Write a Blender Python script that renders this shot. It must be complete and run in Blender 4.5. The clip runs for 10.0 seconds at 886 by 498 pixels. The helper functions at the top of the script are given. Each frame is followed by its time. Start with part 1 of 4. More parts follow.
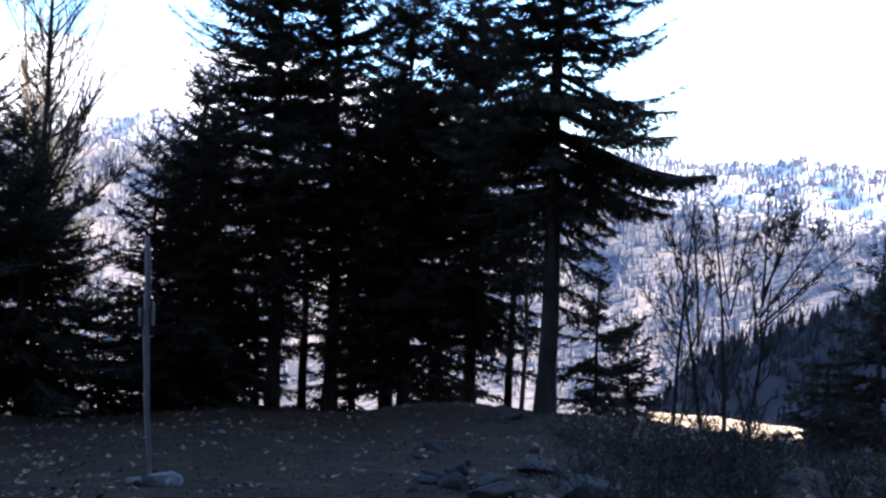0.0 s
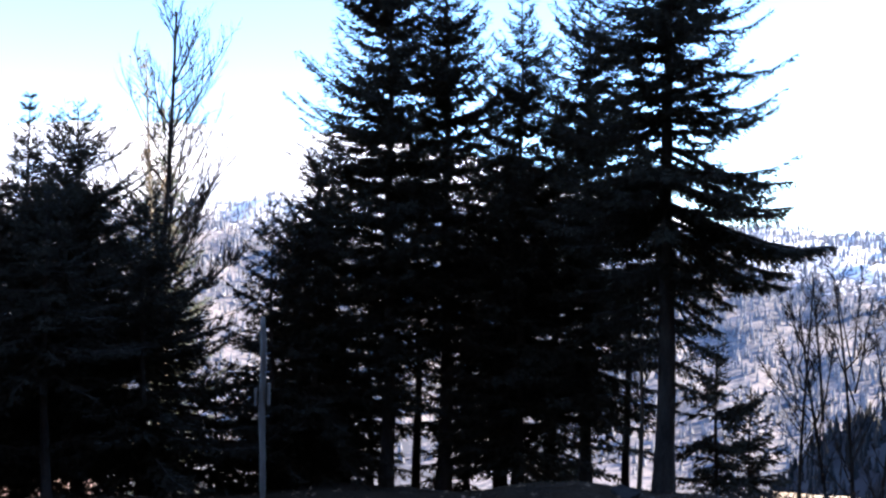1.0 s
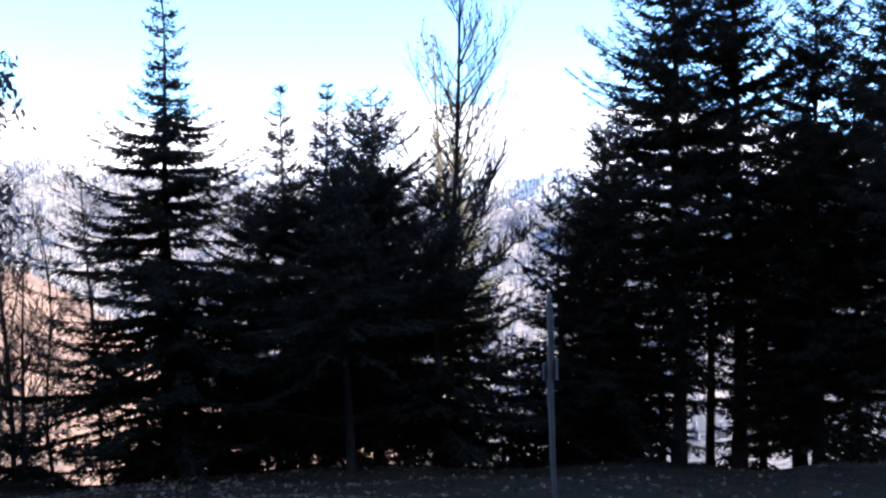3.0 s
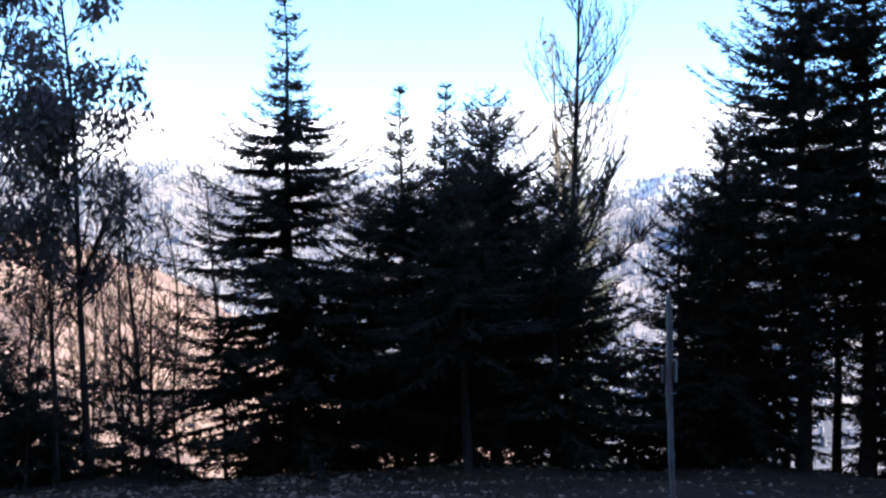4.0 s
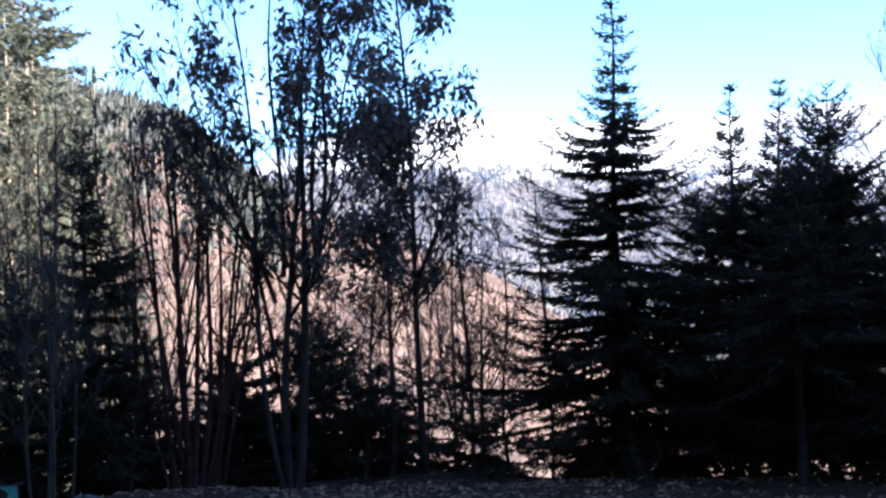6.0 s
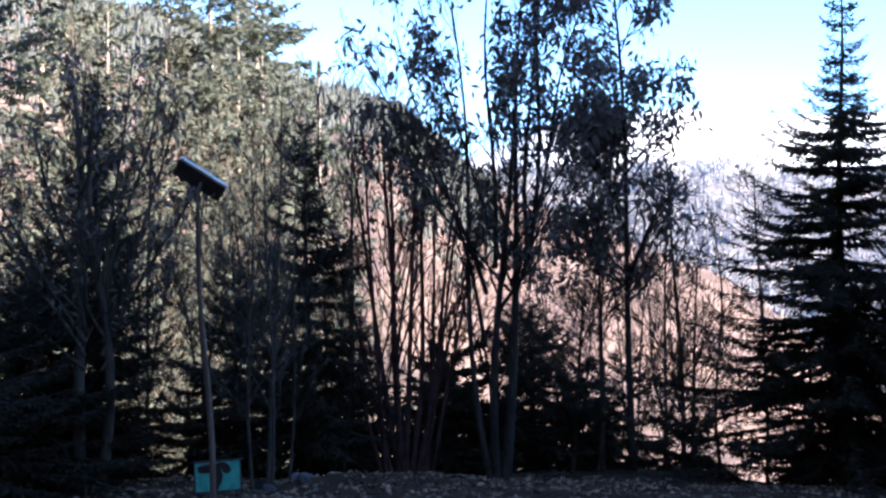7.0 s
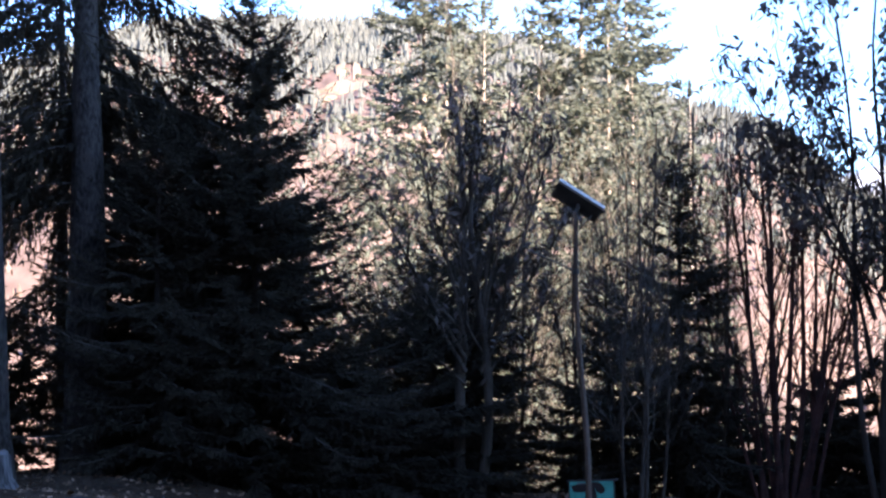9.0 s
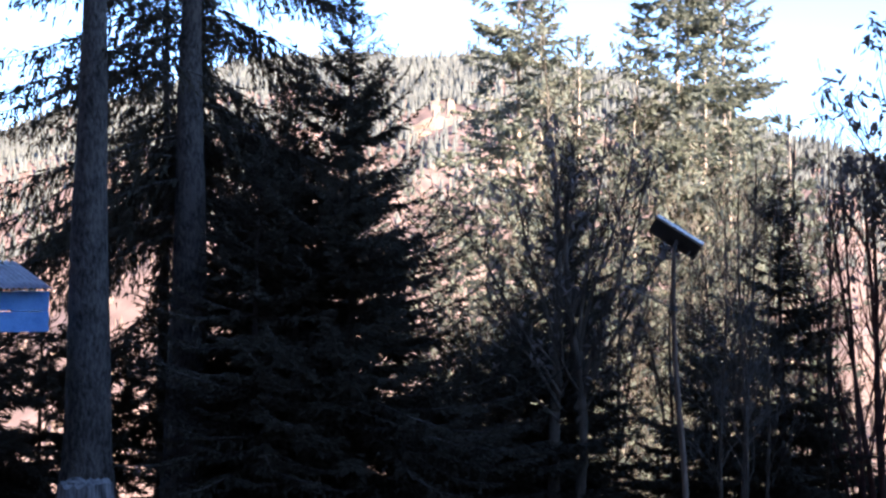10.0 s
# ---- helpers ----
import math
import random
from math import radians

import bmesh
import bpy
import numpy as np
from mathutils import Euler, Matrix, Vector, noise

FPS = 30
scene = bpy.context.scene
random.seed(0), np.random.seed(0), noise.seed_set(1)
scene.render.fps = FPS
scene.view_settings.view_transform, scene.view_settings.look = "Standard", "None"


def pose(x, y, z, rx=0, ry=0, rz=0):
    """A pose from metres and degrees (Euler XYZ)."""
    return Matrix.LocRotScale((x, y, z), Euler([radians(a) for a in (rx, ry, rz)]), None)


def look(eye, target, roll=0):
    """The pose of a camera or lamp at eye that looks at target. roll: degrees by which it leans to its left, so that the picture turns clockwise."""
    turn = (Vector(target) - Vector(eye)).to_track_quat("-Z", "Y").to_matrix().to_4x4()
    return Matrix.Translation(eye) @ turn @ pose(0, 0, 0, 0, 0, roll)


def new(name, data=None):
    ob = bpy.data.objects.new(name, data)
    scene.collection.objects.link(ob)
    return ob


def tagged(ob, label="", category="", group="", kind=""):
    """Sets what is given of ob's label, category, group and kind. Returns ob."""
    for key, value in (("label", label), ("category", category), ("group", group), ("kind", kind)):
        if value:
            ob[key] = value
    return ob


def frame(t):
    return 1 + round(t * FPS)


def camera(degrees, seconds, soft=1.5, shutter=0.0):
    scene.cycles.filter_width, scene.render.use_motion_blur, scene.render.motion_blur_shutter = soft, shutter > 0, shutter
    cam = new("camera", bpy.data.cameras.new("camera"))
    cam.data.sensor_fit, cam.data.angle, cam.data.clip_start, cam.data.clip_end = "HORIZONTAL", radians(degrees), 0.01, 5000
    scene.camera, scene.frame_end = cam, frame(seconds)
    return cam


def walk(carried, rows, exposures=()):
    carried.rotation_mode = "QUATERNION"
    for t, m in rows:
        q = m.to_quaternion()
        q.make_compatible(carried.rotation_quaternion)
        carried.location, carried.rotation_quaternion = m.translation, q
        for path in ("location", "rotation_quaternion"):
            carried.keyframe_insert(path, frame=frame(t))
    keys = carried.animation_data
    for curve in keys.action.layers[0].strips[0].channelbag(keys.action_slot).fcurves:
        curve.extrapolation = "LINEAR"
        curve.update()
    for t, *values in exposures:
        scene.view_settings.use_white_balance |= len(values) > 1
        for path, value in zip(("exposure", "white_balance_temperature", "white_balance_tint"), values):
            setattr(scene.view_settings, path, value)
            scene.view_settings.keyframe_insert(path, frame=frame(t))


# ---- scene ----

cam = camera(41.86, 10.0, soft=2.4)
EYE = 1.55
# seconds, x, y, then pitch (90 is level), lean and turn in degrees: a slow turn on the spot
ROWS = [
    (0.0, -0.500, 0.260, 86.28, -1.52, -1.03),
    (0.5, -0.489, 0.260, 87.99, -0.80, 1.69),
    (1.0, -0.477, 0.261, 90.02, -0.36, 4.48),
    (1.5, -0.464, 0.262, 89.90, 0.26, 7.67),
    (2.0, -0.451, 0.265, 90.21, 0.07, 11.00),
    (2.5, -0.435, 0.269, 89.35, 0.84, 15.01),
    (2.7, -0.428, 0.271, 89.13, 1.04, 16.79),
    (3.8, -0.405, 0.279, 88.82, 1.04, 22.76),
    (4.0, -0.399, 0.282, 88.99, 1.02, 24.54),
    (4.5, -0.385, 0.289, 89.19, 1.28, 28.26),
    (5.0, -0.373, 0.296, 89.50, 1.77, 31.65),
    (5.5, -0.360, 0.305, 89.31, 1.68, 35.47),
    (5.7, -0.353, 0.310, 89.44, 1.60, 37.62),
    (6.8, -0.320, 0.338, 89.15, 0.35, 48.85),
    (7.0, -0.313, 0.349, 89.24, 0.25, 51.26),
    (7.5, -0.345, 0.305, 89.13, 0.61, 57.44),
    (8.0, -0.366, 0.269, 88.98, 0.33, 62.09),
    (8.5, -0.382, 0.235, 88.92, 0.29, 66.36),
    (9.0, -0.392, 0.211, 90.35, 0.10, 69.24),
    (9.5, -0.399, 0.190, 91.68, 0.05, 71.71),
    (10.0, -0.405, 0.171, 92.08, -0.36, 73.83),
]
walk(cam, [(t, pose(x, y, EYE, rx, ry, rz)) for t, x, y, rx, ry, rz in ROWS],
     exposures=[(0.0, 2.47, 6900, 11), (1.5, 2.44, 6820, 10), (4.5, 2.3, 6420, 7), (5.5, 2.21, 6280, 7), (7.5, 2.55, 6400, 11), (8.5, 2.78, 6620, 14), (9.0, 2.7, 6750, 16), (10.0, 2.62, 6850, 16)])

# ---- light: low winter sun from the side, behind an unseen ridge added to shade the terrace ----
SUN_AZ, SUN_EL = -70.0, 22.0          # azimuth counted to the left from +y
world = bpy.data.worlds.new("sky")
scene.world = world
world.use_nodes = True
wn = world.node_tree.nodes
sky = wn.new("ShaderNodeTexSky")
sky.sky_type = "NISHITA"
sky.sun_disc = False
sky.sun_elevation = radians(SUN_EL)
sky.sun_rotation = radians(-SUN_AZ)
sky.altitude = 2200
sky.air_density, sky.dust_density, sky.ozone_density = 0.8, 0.3, 5.0
wn["Background"].inputs["Strength"].default_value = 0.15
world.node_tree.links.new(sky.outputs[0], wn["Background"].inputs["Color"])
sun_data = bpy.data.lights.new("sun", "SUN")
sun_data.energy, sun_data.angle, sun_data.color = 4.5, radians(0.5), (1.0, 0.86, 0.70)
sun = new("sun", sun_data)
sun_to = Vector((-math.sin(radians(SUN_AZ)) * math.cos(radians(SUN_EL)), math.cos(radians(SUN_AZ)) * math.cos(radians(SUN_EL)), math.sin(radians(SUN_EL))))
sun.matrix_world = look(sun_to * 200, (0, 0, 0))


# ---- materials ----
def material(name, low, high, scale=4.0, rough=0.9, bump=0.3, bump_scale=30.0, fine=0.5, metal=0.0, spec=0.25, random_mix=0.0, island=False, stretch=None):
    """Two-scale mottled colour between low and high, with a fine bump."""
    m = bpy.data.materials.new(name)
    m.use_nodes = True
    nt = m.node_tree
    n, link = nt.nodes, nt.links.new
    b = n["Principled BSDF"]
    b.inputs["Roughness"].default_value, b.inputs["Metallic"].default_value = rough, metal
    b.inputs["Specular IOR Level"].default_value = spec
    co = n.new("ShaderNodeTexCoord")
    vec = co.outputs["Object"]
    if stretch:
        mp = n.new("ShaderNodeMapping")
        mp.inputs["Scale"].default_value = stretch
        link(vec, mp.inputs["Vector"])
        vec = mp.outputs["Vector"]
    big, small = n.new("ShaderNodeTexNoise"), n.new("ShaderNodeTexNoise")
    big.inputs["Scale"].default_value, small.inputs["Scale"].default_value = scale, bump_scale
    big.inputs["Detail"].default_value, small.inputs["Detail"].default_value = 5, 4
    for t in (big, small):
        link(vec, t.inputs["Vector"])
    mix = n.new("ShaderNodeMath")
    mix.operation = "MULTIPLY_ADD"
    link(small.outputs["Fac"], mix.inputs[0])
    mix.inputs[1].default_value = fine
    link(big.outputs["Fac"], mix.inputs[2])
    fac = mix.outputs[0]
    if random_mix:
        src = n.new("ShaderNodeNewGeometry") if island else n.new("ShaderNodeObjectInfo")
        add = n.new("ShaderNodeMath")
        add.operation = "MULTIPLY_ADD"
        link(src.outputs["Random Per Island" if island else "Random"], add.inputs[0])
        add.inputs[1].default_value = random_mix
        link(fac, add.inputs[2])
        fac = add.outputs[0]
    ramp = n.new("ShaderNodeValToRGB")
    whole = 1 + fine + random_mix
    share = n.new("ShaderNodeMath")
    share.operation = "DIVIDE"
    link(fac, share.inputs[0])
    share.inputs[1].default_value = whole
    fac = share.outputs[0]
    ramp.color_ramp.elements[0].position = (0.36 + fine * 0.36 + random_mix * 0.15) / whole
    ramp.color_ramp.elements[1].position = (0.60 + fine * 0.56 + random_mix * 0.65) / whole
    ramp.color_ramp.elements[0].color, ramp.color_ramp.elements[1].color = (*low, 1), (*high, 1)
    link(fac, ramp.inputs["Fac"])
    link(ramp.outputs["Color"], b.inputs["Base Color"])
    if bump:
        bp = n.new("ShaderNodeBump")
        bp.inputs["Strength"].default_value = bump
        bp.inputs["Distance"].default_value = 0.02
        link(small.outputs["Fac"], bp.inputs["Height"])
        link(bp.outputs["Normal"], b.inputs["Normal"])
    return m


def snow_over(name, low, high, snow, z0, z1, scale):
    """Mottled woods that give way to snow patches from height z0 to z1; the snow line falls towards +x."""
    m = material(name, low, high, scale, 0.95, 0, scale * 11, fine=1.1)
    nt = m.node_tree
    n, link = nt.nodes, nt.links.new
    ramp = n["Color Ramp"]
    ramp.color_ramp.elements[0].position, ramp.color_ramp.elements[1].position = 0.455, 0.56
    co, sep = n["Texture Coordinate"], n.new("ShaderNodeSeparateXYZ")
    link(co.outputs["Object"], sep.inputs[0])
    band = n.new("ShaderNodeMapRange")
    band.inputs["From Min"].default_value, band.inputs["From Max"].default_value = z0, z1
    band.inputs["To Min"].default_value, band.inputs["To Max"].default_value = -0.35, 0.45
    line = n.new("ShaderNodeMath")
    line.operation = "MULTIPLY_ADD"
    link(sep.outputs["X"], line.inputs[0])
    line.inputs[1].default_value = 0.09
    link(sep.outputs["Z"], line.inputs[2])
    link(line.outputs[0], band.inputs["Value"])
    patch = n.new("ShaderNodeTexNoise")
    patch.inputs["Scale"].default_value, patch.inputs["Detail"].default_value = scale * 9, 6
    link(co.outputs["Object"], patch.inputs["Vector"])
    add = n.new("ShaderNodeMath")
    link(patch.outputs["Fac"], add.inputs[0])
    link(band.outputs["Result"], add.inputs[1])
    sharp = n.new("ShaderNodeMapRange")
    sharp.inputs["From Min"].default_value, sharp.inputs["From Max"].default_value = 0.52, 0.60
    link(add.outputs[0], sharp.inputs["Value"])
    mixc = n.new("ShaderNodeMix")
    mixc.data_type = "RGBA"
    link(sharp.outputs["Result"], mixc.inputs["Factor"])
    link(ramp.outputs["Color"], mixc.inputs["A"])
    mixc.inputs["B"].default_value = (*snow, 1)
    link(mixc.outputs["Result"], n["Principled BSDF"].inputs["Base Color"])
    return m


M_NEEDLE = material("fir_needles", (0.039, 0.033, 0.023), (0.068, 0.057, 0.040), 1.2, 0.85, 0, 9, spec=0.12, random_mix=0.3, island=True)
# Olive needles, lifted above the firs' so that sunlight sits in the colour.
M_NEEDLE_SUNLIT = material("needles_painted_sunlit", (0.085, 0.102, 0.082), (0.205, 0.228, 0.185), 0.5, 0.9, 0, 6, random_mix=0.4, island=True)
M_BARK = material("bark", (0.026, 0.020, 0.016), (0.072, 0.056, 0.044), 3.0, 0.95, 0.8, 25, stretch=(1, 1, 0.3))
M_BARK_OLD = material("old_spruce_bark", (0.017, 0.014, 0.012), (0.090, 0.074, 0.062), 4.0, 0.95, 1.0, 16, fine=1.0, stretch=(1, 1, 0.5))
M_BARK_OLD.node_tree.nodes["Bump"].inputs["Distance"].default_value = 0.06
M_STUMP = material("splintered_wood", (0.02, 0.018, 0.017), (0.19, 0.175, 0.165), 9.0, 0.95, 0.8, 30, fine=0.6, stretch=(1, 1, 0.12))
M_BARK_GREY = material("grey_bark", (0.038, 0.029, 0.021), (0.120, 0.090, 0.066), 4.0, 0.95, 0.6, 30, stretch=(1, 1, 0.4))
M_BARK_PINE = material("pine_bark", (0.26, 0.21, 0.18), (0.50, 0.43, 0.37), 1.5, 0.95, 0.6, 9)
M_TWIG = material("twig", (0.027, 0.020, 0.016), (0.074, 0.056, 0.043), 3.0, 0.9, 0, 20)
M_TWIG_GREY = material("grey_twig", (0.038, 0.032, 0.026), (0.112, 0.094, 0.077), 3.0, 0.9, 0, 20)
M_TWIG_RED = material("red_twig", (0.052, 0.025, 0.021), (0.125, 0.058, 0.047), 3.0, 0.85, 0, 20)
# Lit copy of the twig colour, with the sunlight painted in.
M_TWIG_SUNLIT = material("twig_painted_sunlit", (0.15, 0.136, 0.112), (0.32, 0.29, 0.24), 2.0, 0.9, 0, 12)
M_LEAF_DRY = material("dry_leaf", (0.070, 0.057, 0.050), (0.190, 0.150, 0.125), 2.0, 0.8, 0, 12, random_mix=0.4, island=True)
M_LEAF_TAN = material("tan_leaf", (0.10, 0.07, 0.035), (0.24, 0.17, 0.09), 2.0, 0.8, 0, 12, random_mix=0.4, island=True)
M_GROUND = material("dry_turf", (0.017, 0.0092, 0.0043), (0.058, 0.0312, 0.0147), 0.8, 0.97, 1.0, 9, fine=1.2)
M_GROUND.node_tree.nodes["Bump"].inputs["Distance"].default_value = 0.07
M_STONE = material("grey_stone", (0.020, 0.0172, 0.0152), (0.066, 0.057, 0.050), 3.0, 0.9, 0.5, 18, random_mix=0.3)
M_STONE_PALE = material("pale_stone", (0.10, 0.095, 0.09), (0.24, 0.225, 0.215), 4.0, 0.9, 0.5, 22)
M_WOOD_POLE = material("weathered_wood", (0.13, 0.108, 0.090), (0.28, 0.238, 0.200), 2.0, 0.9, 0.5, 30, stretch=(1, 1, 0.15))
M_POLE = material("grey_brown_pole", (0.105, 0.070, 0.048), (0.23, 0.155, 0.108), 2.0, 0.9, 0.5, 30, stretch=(1, 1, 0.15))
M_WOOD_DARK = material("dark_wood", (0.03, 0.027, 0.025), (0.09, 0.08, 0.07), 3.0, 0.9, 0.4, 30)
M_LITTER = material("leaf_litter", (0.080, 0.048, 0.030), (0.34, 0.205, 0.128), 3.0, 0.9, 0, 10, random_mix=0.6, island=True)
M_GRASS = material("dry_grass", (0.018, 0.016, 0.009), (0.075, 0.063, 0.036), 2.0, 0.9, 0, 10, random_mix=0.5, island=True)
M_STEEL = material("galvanised_steel", (0.22, 0.23, 0.25), (0.36, 0.37, 0.40), 6.0, 0.55, 0.1, 40, metal=0.6, spec=0.5)
M_PANEL_BACK = material("panel_back", (0.055, 0.050, 0.044), (0.10, 0.092, 0.080), 3.0, 0.5, 0.05, 30)
# Light along the panel's upper edge is put into this pale colour.
M_RAIL_LIT = material("aluminium_painted_lit", (0.60, 0.54, 0.46), (0.78, 0.71, 0.61), 6.0, 0.45, 0.05, 40, metal=0.2)
M_TEAL = material("teal_paint", (0.055, 0.30, 0.215), (0.10, 0.44, 0.32), 5.0, 0.5, 0.1, 40)
M_BROWN_PAINT = material("brown_paint", (0.022, 0.014, 0.012), (0.045, 0.028, 0.022), 5.0, 0.6, 0.1, 40)
M_BLUE = material("blue_paint", (0.075, 0.20, 0.42), (0.13, 0.30, 0.56), 3.0, 0.6, 0.15, 30)
M_ROOF = material("weathered_sheet_metal", (0.10, 0.10, 0.12), (0.24, 0.23, 0.26), 2.0, 0.6, 0.2, 20, metal=0.3)
M_HILL = material("dry_hillside", (0.095, 0.068, 0.062), (0.235, 0.162, 0.143), 0.012, 0.97, 0, 0.09, fine=0.7)
M_CLEARING = material("clearing_grass", (0.19, 0.14, 0.10), (0.31, 0.235, 0.175), 0.03, 0.97, 0, 0.2)
# Sunlight on the bank is put into this cream colour.
M_BANK_SUNLIT = material("grass_painted_sunlit", (0.36, 0.29, 0.20), (0.58, 0.48, 0.36), 0.6, 0.97, 0.4, 6)
# Shade on the slope across the valley is put into this dark colour.
M_HILL_SHADE = material("slope_painted_shade", (0.017, 0.015, 0.017), (0.036, 0.032, 0.035), 0.02, 0.97, 0, 0.2)
# Haze over the hillside wood is mixed into this greyed green.
M_FAR_TREE_HAZE = material("far_conifers_haze_tint", (0.082, 0.088, 0.084), (0.135, 0.143, 0.132), 0.03, 0.9, 0, 1.0, random_mix=0.25, island=True)
# Darker copy of the far conifers, with the shade in the colour.
M_FAR_TREE_SHADE = material("conifers_painted_shade", (0.014, 0.016, 0.017), (0.03, 0.033, 0.034), 0.03, 0.9, 0, 1.0, random_mix=0.5, island=True)
M_BRUSH = material("bare_scrub", (0.09, 0.063, 0.056), (0.23, 0.165, 0.14), 0.02, 0.95, 0, 0.5, random_mix=0.5, island=True)
# Distance haze is put into the pale blue-grey of ridge trees and woods.
M_RIDGE_TREE_HAZE = material("haze_tinted_conifers", (0.15, 0.16, 0.185), (0.27, 0.27, 0.295), 0.01, 0.9, 0, 0.2, random_mix=0.5, island=True)
M_RIDGE_HAZE = snow_over("hazed_ridge_woods_and_snow", (0.125, 0.13, 0.15), (0.29, 0.26, 0.265), (0.85, 0.86, 0.90), -70, 70, 0.013)
M_SNOW = material("snow", (0.78, 0.80, 0.84), (0.9, 0.9, 0.92), 0.002, 0.8, 0, 0.02)


def let_through(m, share):
    """Thin leaves and needles pass part of the light on."""
    n, link = m.node_tree.nodes, m.node_tree.links.new
    thin, mixed = n.new("ShaderNodeBsdfTranslucent"), n.new("ShaderNodeMixShader")
    link(n["Color Ramp"].outputs["Color"], thin.inputs["Color"])
    mixed.inputs["Fac"].default_value = share
    link(n["Principled BSDF"].outputs["BSDF"], mixed.inputs[1])
    link(thin.outputs["BSDF"], mixed.inputs[2])
    link(mixed.outputs["Shader"], n["Material Output"].inputs["Surface"])


for leafy in (M_NEEDLE, M_NEEDLE_SUNLIT, M_LEAF_DRY, M_LEAF_TAN):
    let_through(leafy, 0.45)


# ---- mesh helpers ----
def mesh_np(name, verts, faces, mat, is_smooth=False):
    """A mesh object from an array of points and one array of faces, or a list of such arrays."""
    faces = [f for f in (faces if isinstance(faces, list) else [faces]) if len(f)]
    me = bpy.data.meshes.new(name)
    verts = np.asarray(verts, dtype=np.float32)
    me.vertices.add(len(verts))
    me.vertices.foreach_set("co", verts.ravel())
    sizes = np.concatenate([np.full(len(f), f.shape[1], dtype=np.int32) for f in faces])
    loops = np.concatenate([f.ravel() for f in faces]).astype(np.int32)
    me.loops.add(len(loops))
    me.loops.foreach_set("vertex_index", loops)
    me.polygons.add(len(sizes))
    me.polygons.foreach_set("loop_start", np.concatenate([[0], np.cumsum(sizes)[:-1]]).astype(np.int32))
    me.polygons.foreach_set("use_smooth", np.full(len(sizes), is_smooth))
    me.materials.append(mat)
    me.update(calc_edges=True)
    return new(name, me)


def part(name, bm, mat, parent, label="", at=None):
    me = bpy.data.meshes.new(name)
    bm.to_mesh(me)
    bm.free()
    me.materials.append(mat)
    ob = new(name, me)
    ob.parent = parent
    if at is not None:
        ob.matrix_local = at
    return tagged(ob, label)


def under(ob, parent, label=""):
    ob.parent = parent
    return tagged(ob, label)


def unit(v):
    return v / np.maximum(np.linalg.norm(v, axis=-1, keepdims=True), 1e-9)


def tubes(p0, p1, r0, r1, sides):
    """Tapered prisms from p0 to p1: points and quads."""
    d = unit(p1 - p0)
    ref = np.where(np.abs(d[:, 2:3]) > 0.9, np.array([[1.0, 0, 0]]), np.array([[0, 0, 1.0]]))
    a = unit(np.cross(d, ref))
    b = np.cross(d, a)
    ang = np.arange(sides) * 2 * np.pi / sides
    ring = a[:, None] * np.cos(ang)[None, :, None] + b[:, None] * np.sin(ang)[None, :, None]
    v = np.concatenate([p0[:, None] + ring * r0[:, None, None], p1[:, None] + ring * r1[:, None, None]], 1)
    k = np.arange(sides)
    q = np.stack([k, (k + 1) % sides, (k + 1) % sides + sides, k + sides], 1)
    f = (np.arange(len(p0)) * 2 * sides)[:, None, None] + q[None]
    return v.reshape(-1, 3), f.reshape(-1, 4)


def stem(points, radii, sides, flute=0.0):
    """One continuous tapered tube along points."""
    points, radii = np.asarray(points, float), np.asarray(radii, float)
    d = unit(np.gradient(points, axis=0))
    ref = np.array([1.0, 0.13, 0]) if abs(d[0, 2]) > 0.7 else np.array([0, 0, 1.0])
    a = unit(np.cross(d, ref[None]))
    b = np.cross(d, a)
    ang = np.arange(sides) * 2 * np.pi / sides
    rr = radii[:, None] * (1 + flute * np.sin(ang * 5)[None] + flute * 0.6 * np.sin(ang * 9 + 1)[None])
    v = points[:, None] + (a[:, None] * np.cos(ang)[None, :, None] + b[:, None] * np.sin(ang)[None, :, None]) * rr[:, :, None]
    n, k = len(points), np.arange(sides)
    q = np.stack([k, (k + 1) % sides, (k + 1) % sides + sides, k + sides], 1)
    f = (np.arange(n - 1) * sides)[:, None, None] + q[None]
    return v.reshape(-1, 3), f.reshape(-1, 4)


def blades(base, direction, length, width, rng):
    """Pointed slivers, one triangle each."""
    side = unit(np.cross(direction, rng.normal(size=base.shape)))
    w = (side * width[:, None]) * 0.5
    v = np.stack([base - w, base + w, base + direction * length[:, None]], 1).reshape(-1, 3)
    return v, np.arange(len(v)).reshape(-1, 3)


def joined(*pieces):
    """One pair of arrays from several pairs of points and faces."""
    vs, fs, k = [], [], 0
    for v, f in pieces:
        vs.append(v)
        fs.append(f + k)
        k += len(v)
    return np.concatenate(vs), np.concatenate(fs)


def box(bm, size, m=None, bevel=0.0):
    """A box of that size about its own centre, moved by m, with bevelled edges."""
    made = bmesh.ops.create_cube(bm, size=1.0)["verts"]
    bmesh.ops.scale(bm, vec=size, verts=made)
    if bevel:
        edges = list({e for v in made for e in v.link_edges})
        made = list({v for f in bmesh.ops.bevel(bm, geom=edges, offset=bevel, segments=1, affect="EDGES", profile=0.5)["faces"] for v in f.verts} | {v for v in made if v.is_valid})
    if m is not None:
        bmesh.ops.transform(bm, matrix=m, verts=made)
    return made


# ---- ground ----
def smooth(a, b, x):
    t = np.clip((x - a) / (b - a), 0, 1)
    return t * t * (3 - 2 * t)


def wave(x, y, size, seed):
    """Smooth noise between about -1 and 1."""
    g = np.random.default_rng(seed)
    out = 0
    for k in range(6):
        a, ph = g.uniform(0, 2 * np.pi, 2)
        f = 2 * np.pi / size * g.uniform(0.6, 1.8)
        out = out + np.sin(f * (x * np.cos(a) + y * np.sin(a)) + ph)
    return out / 3


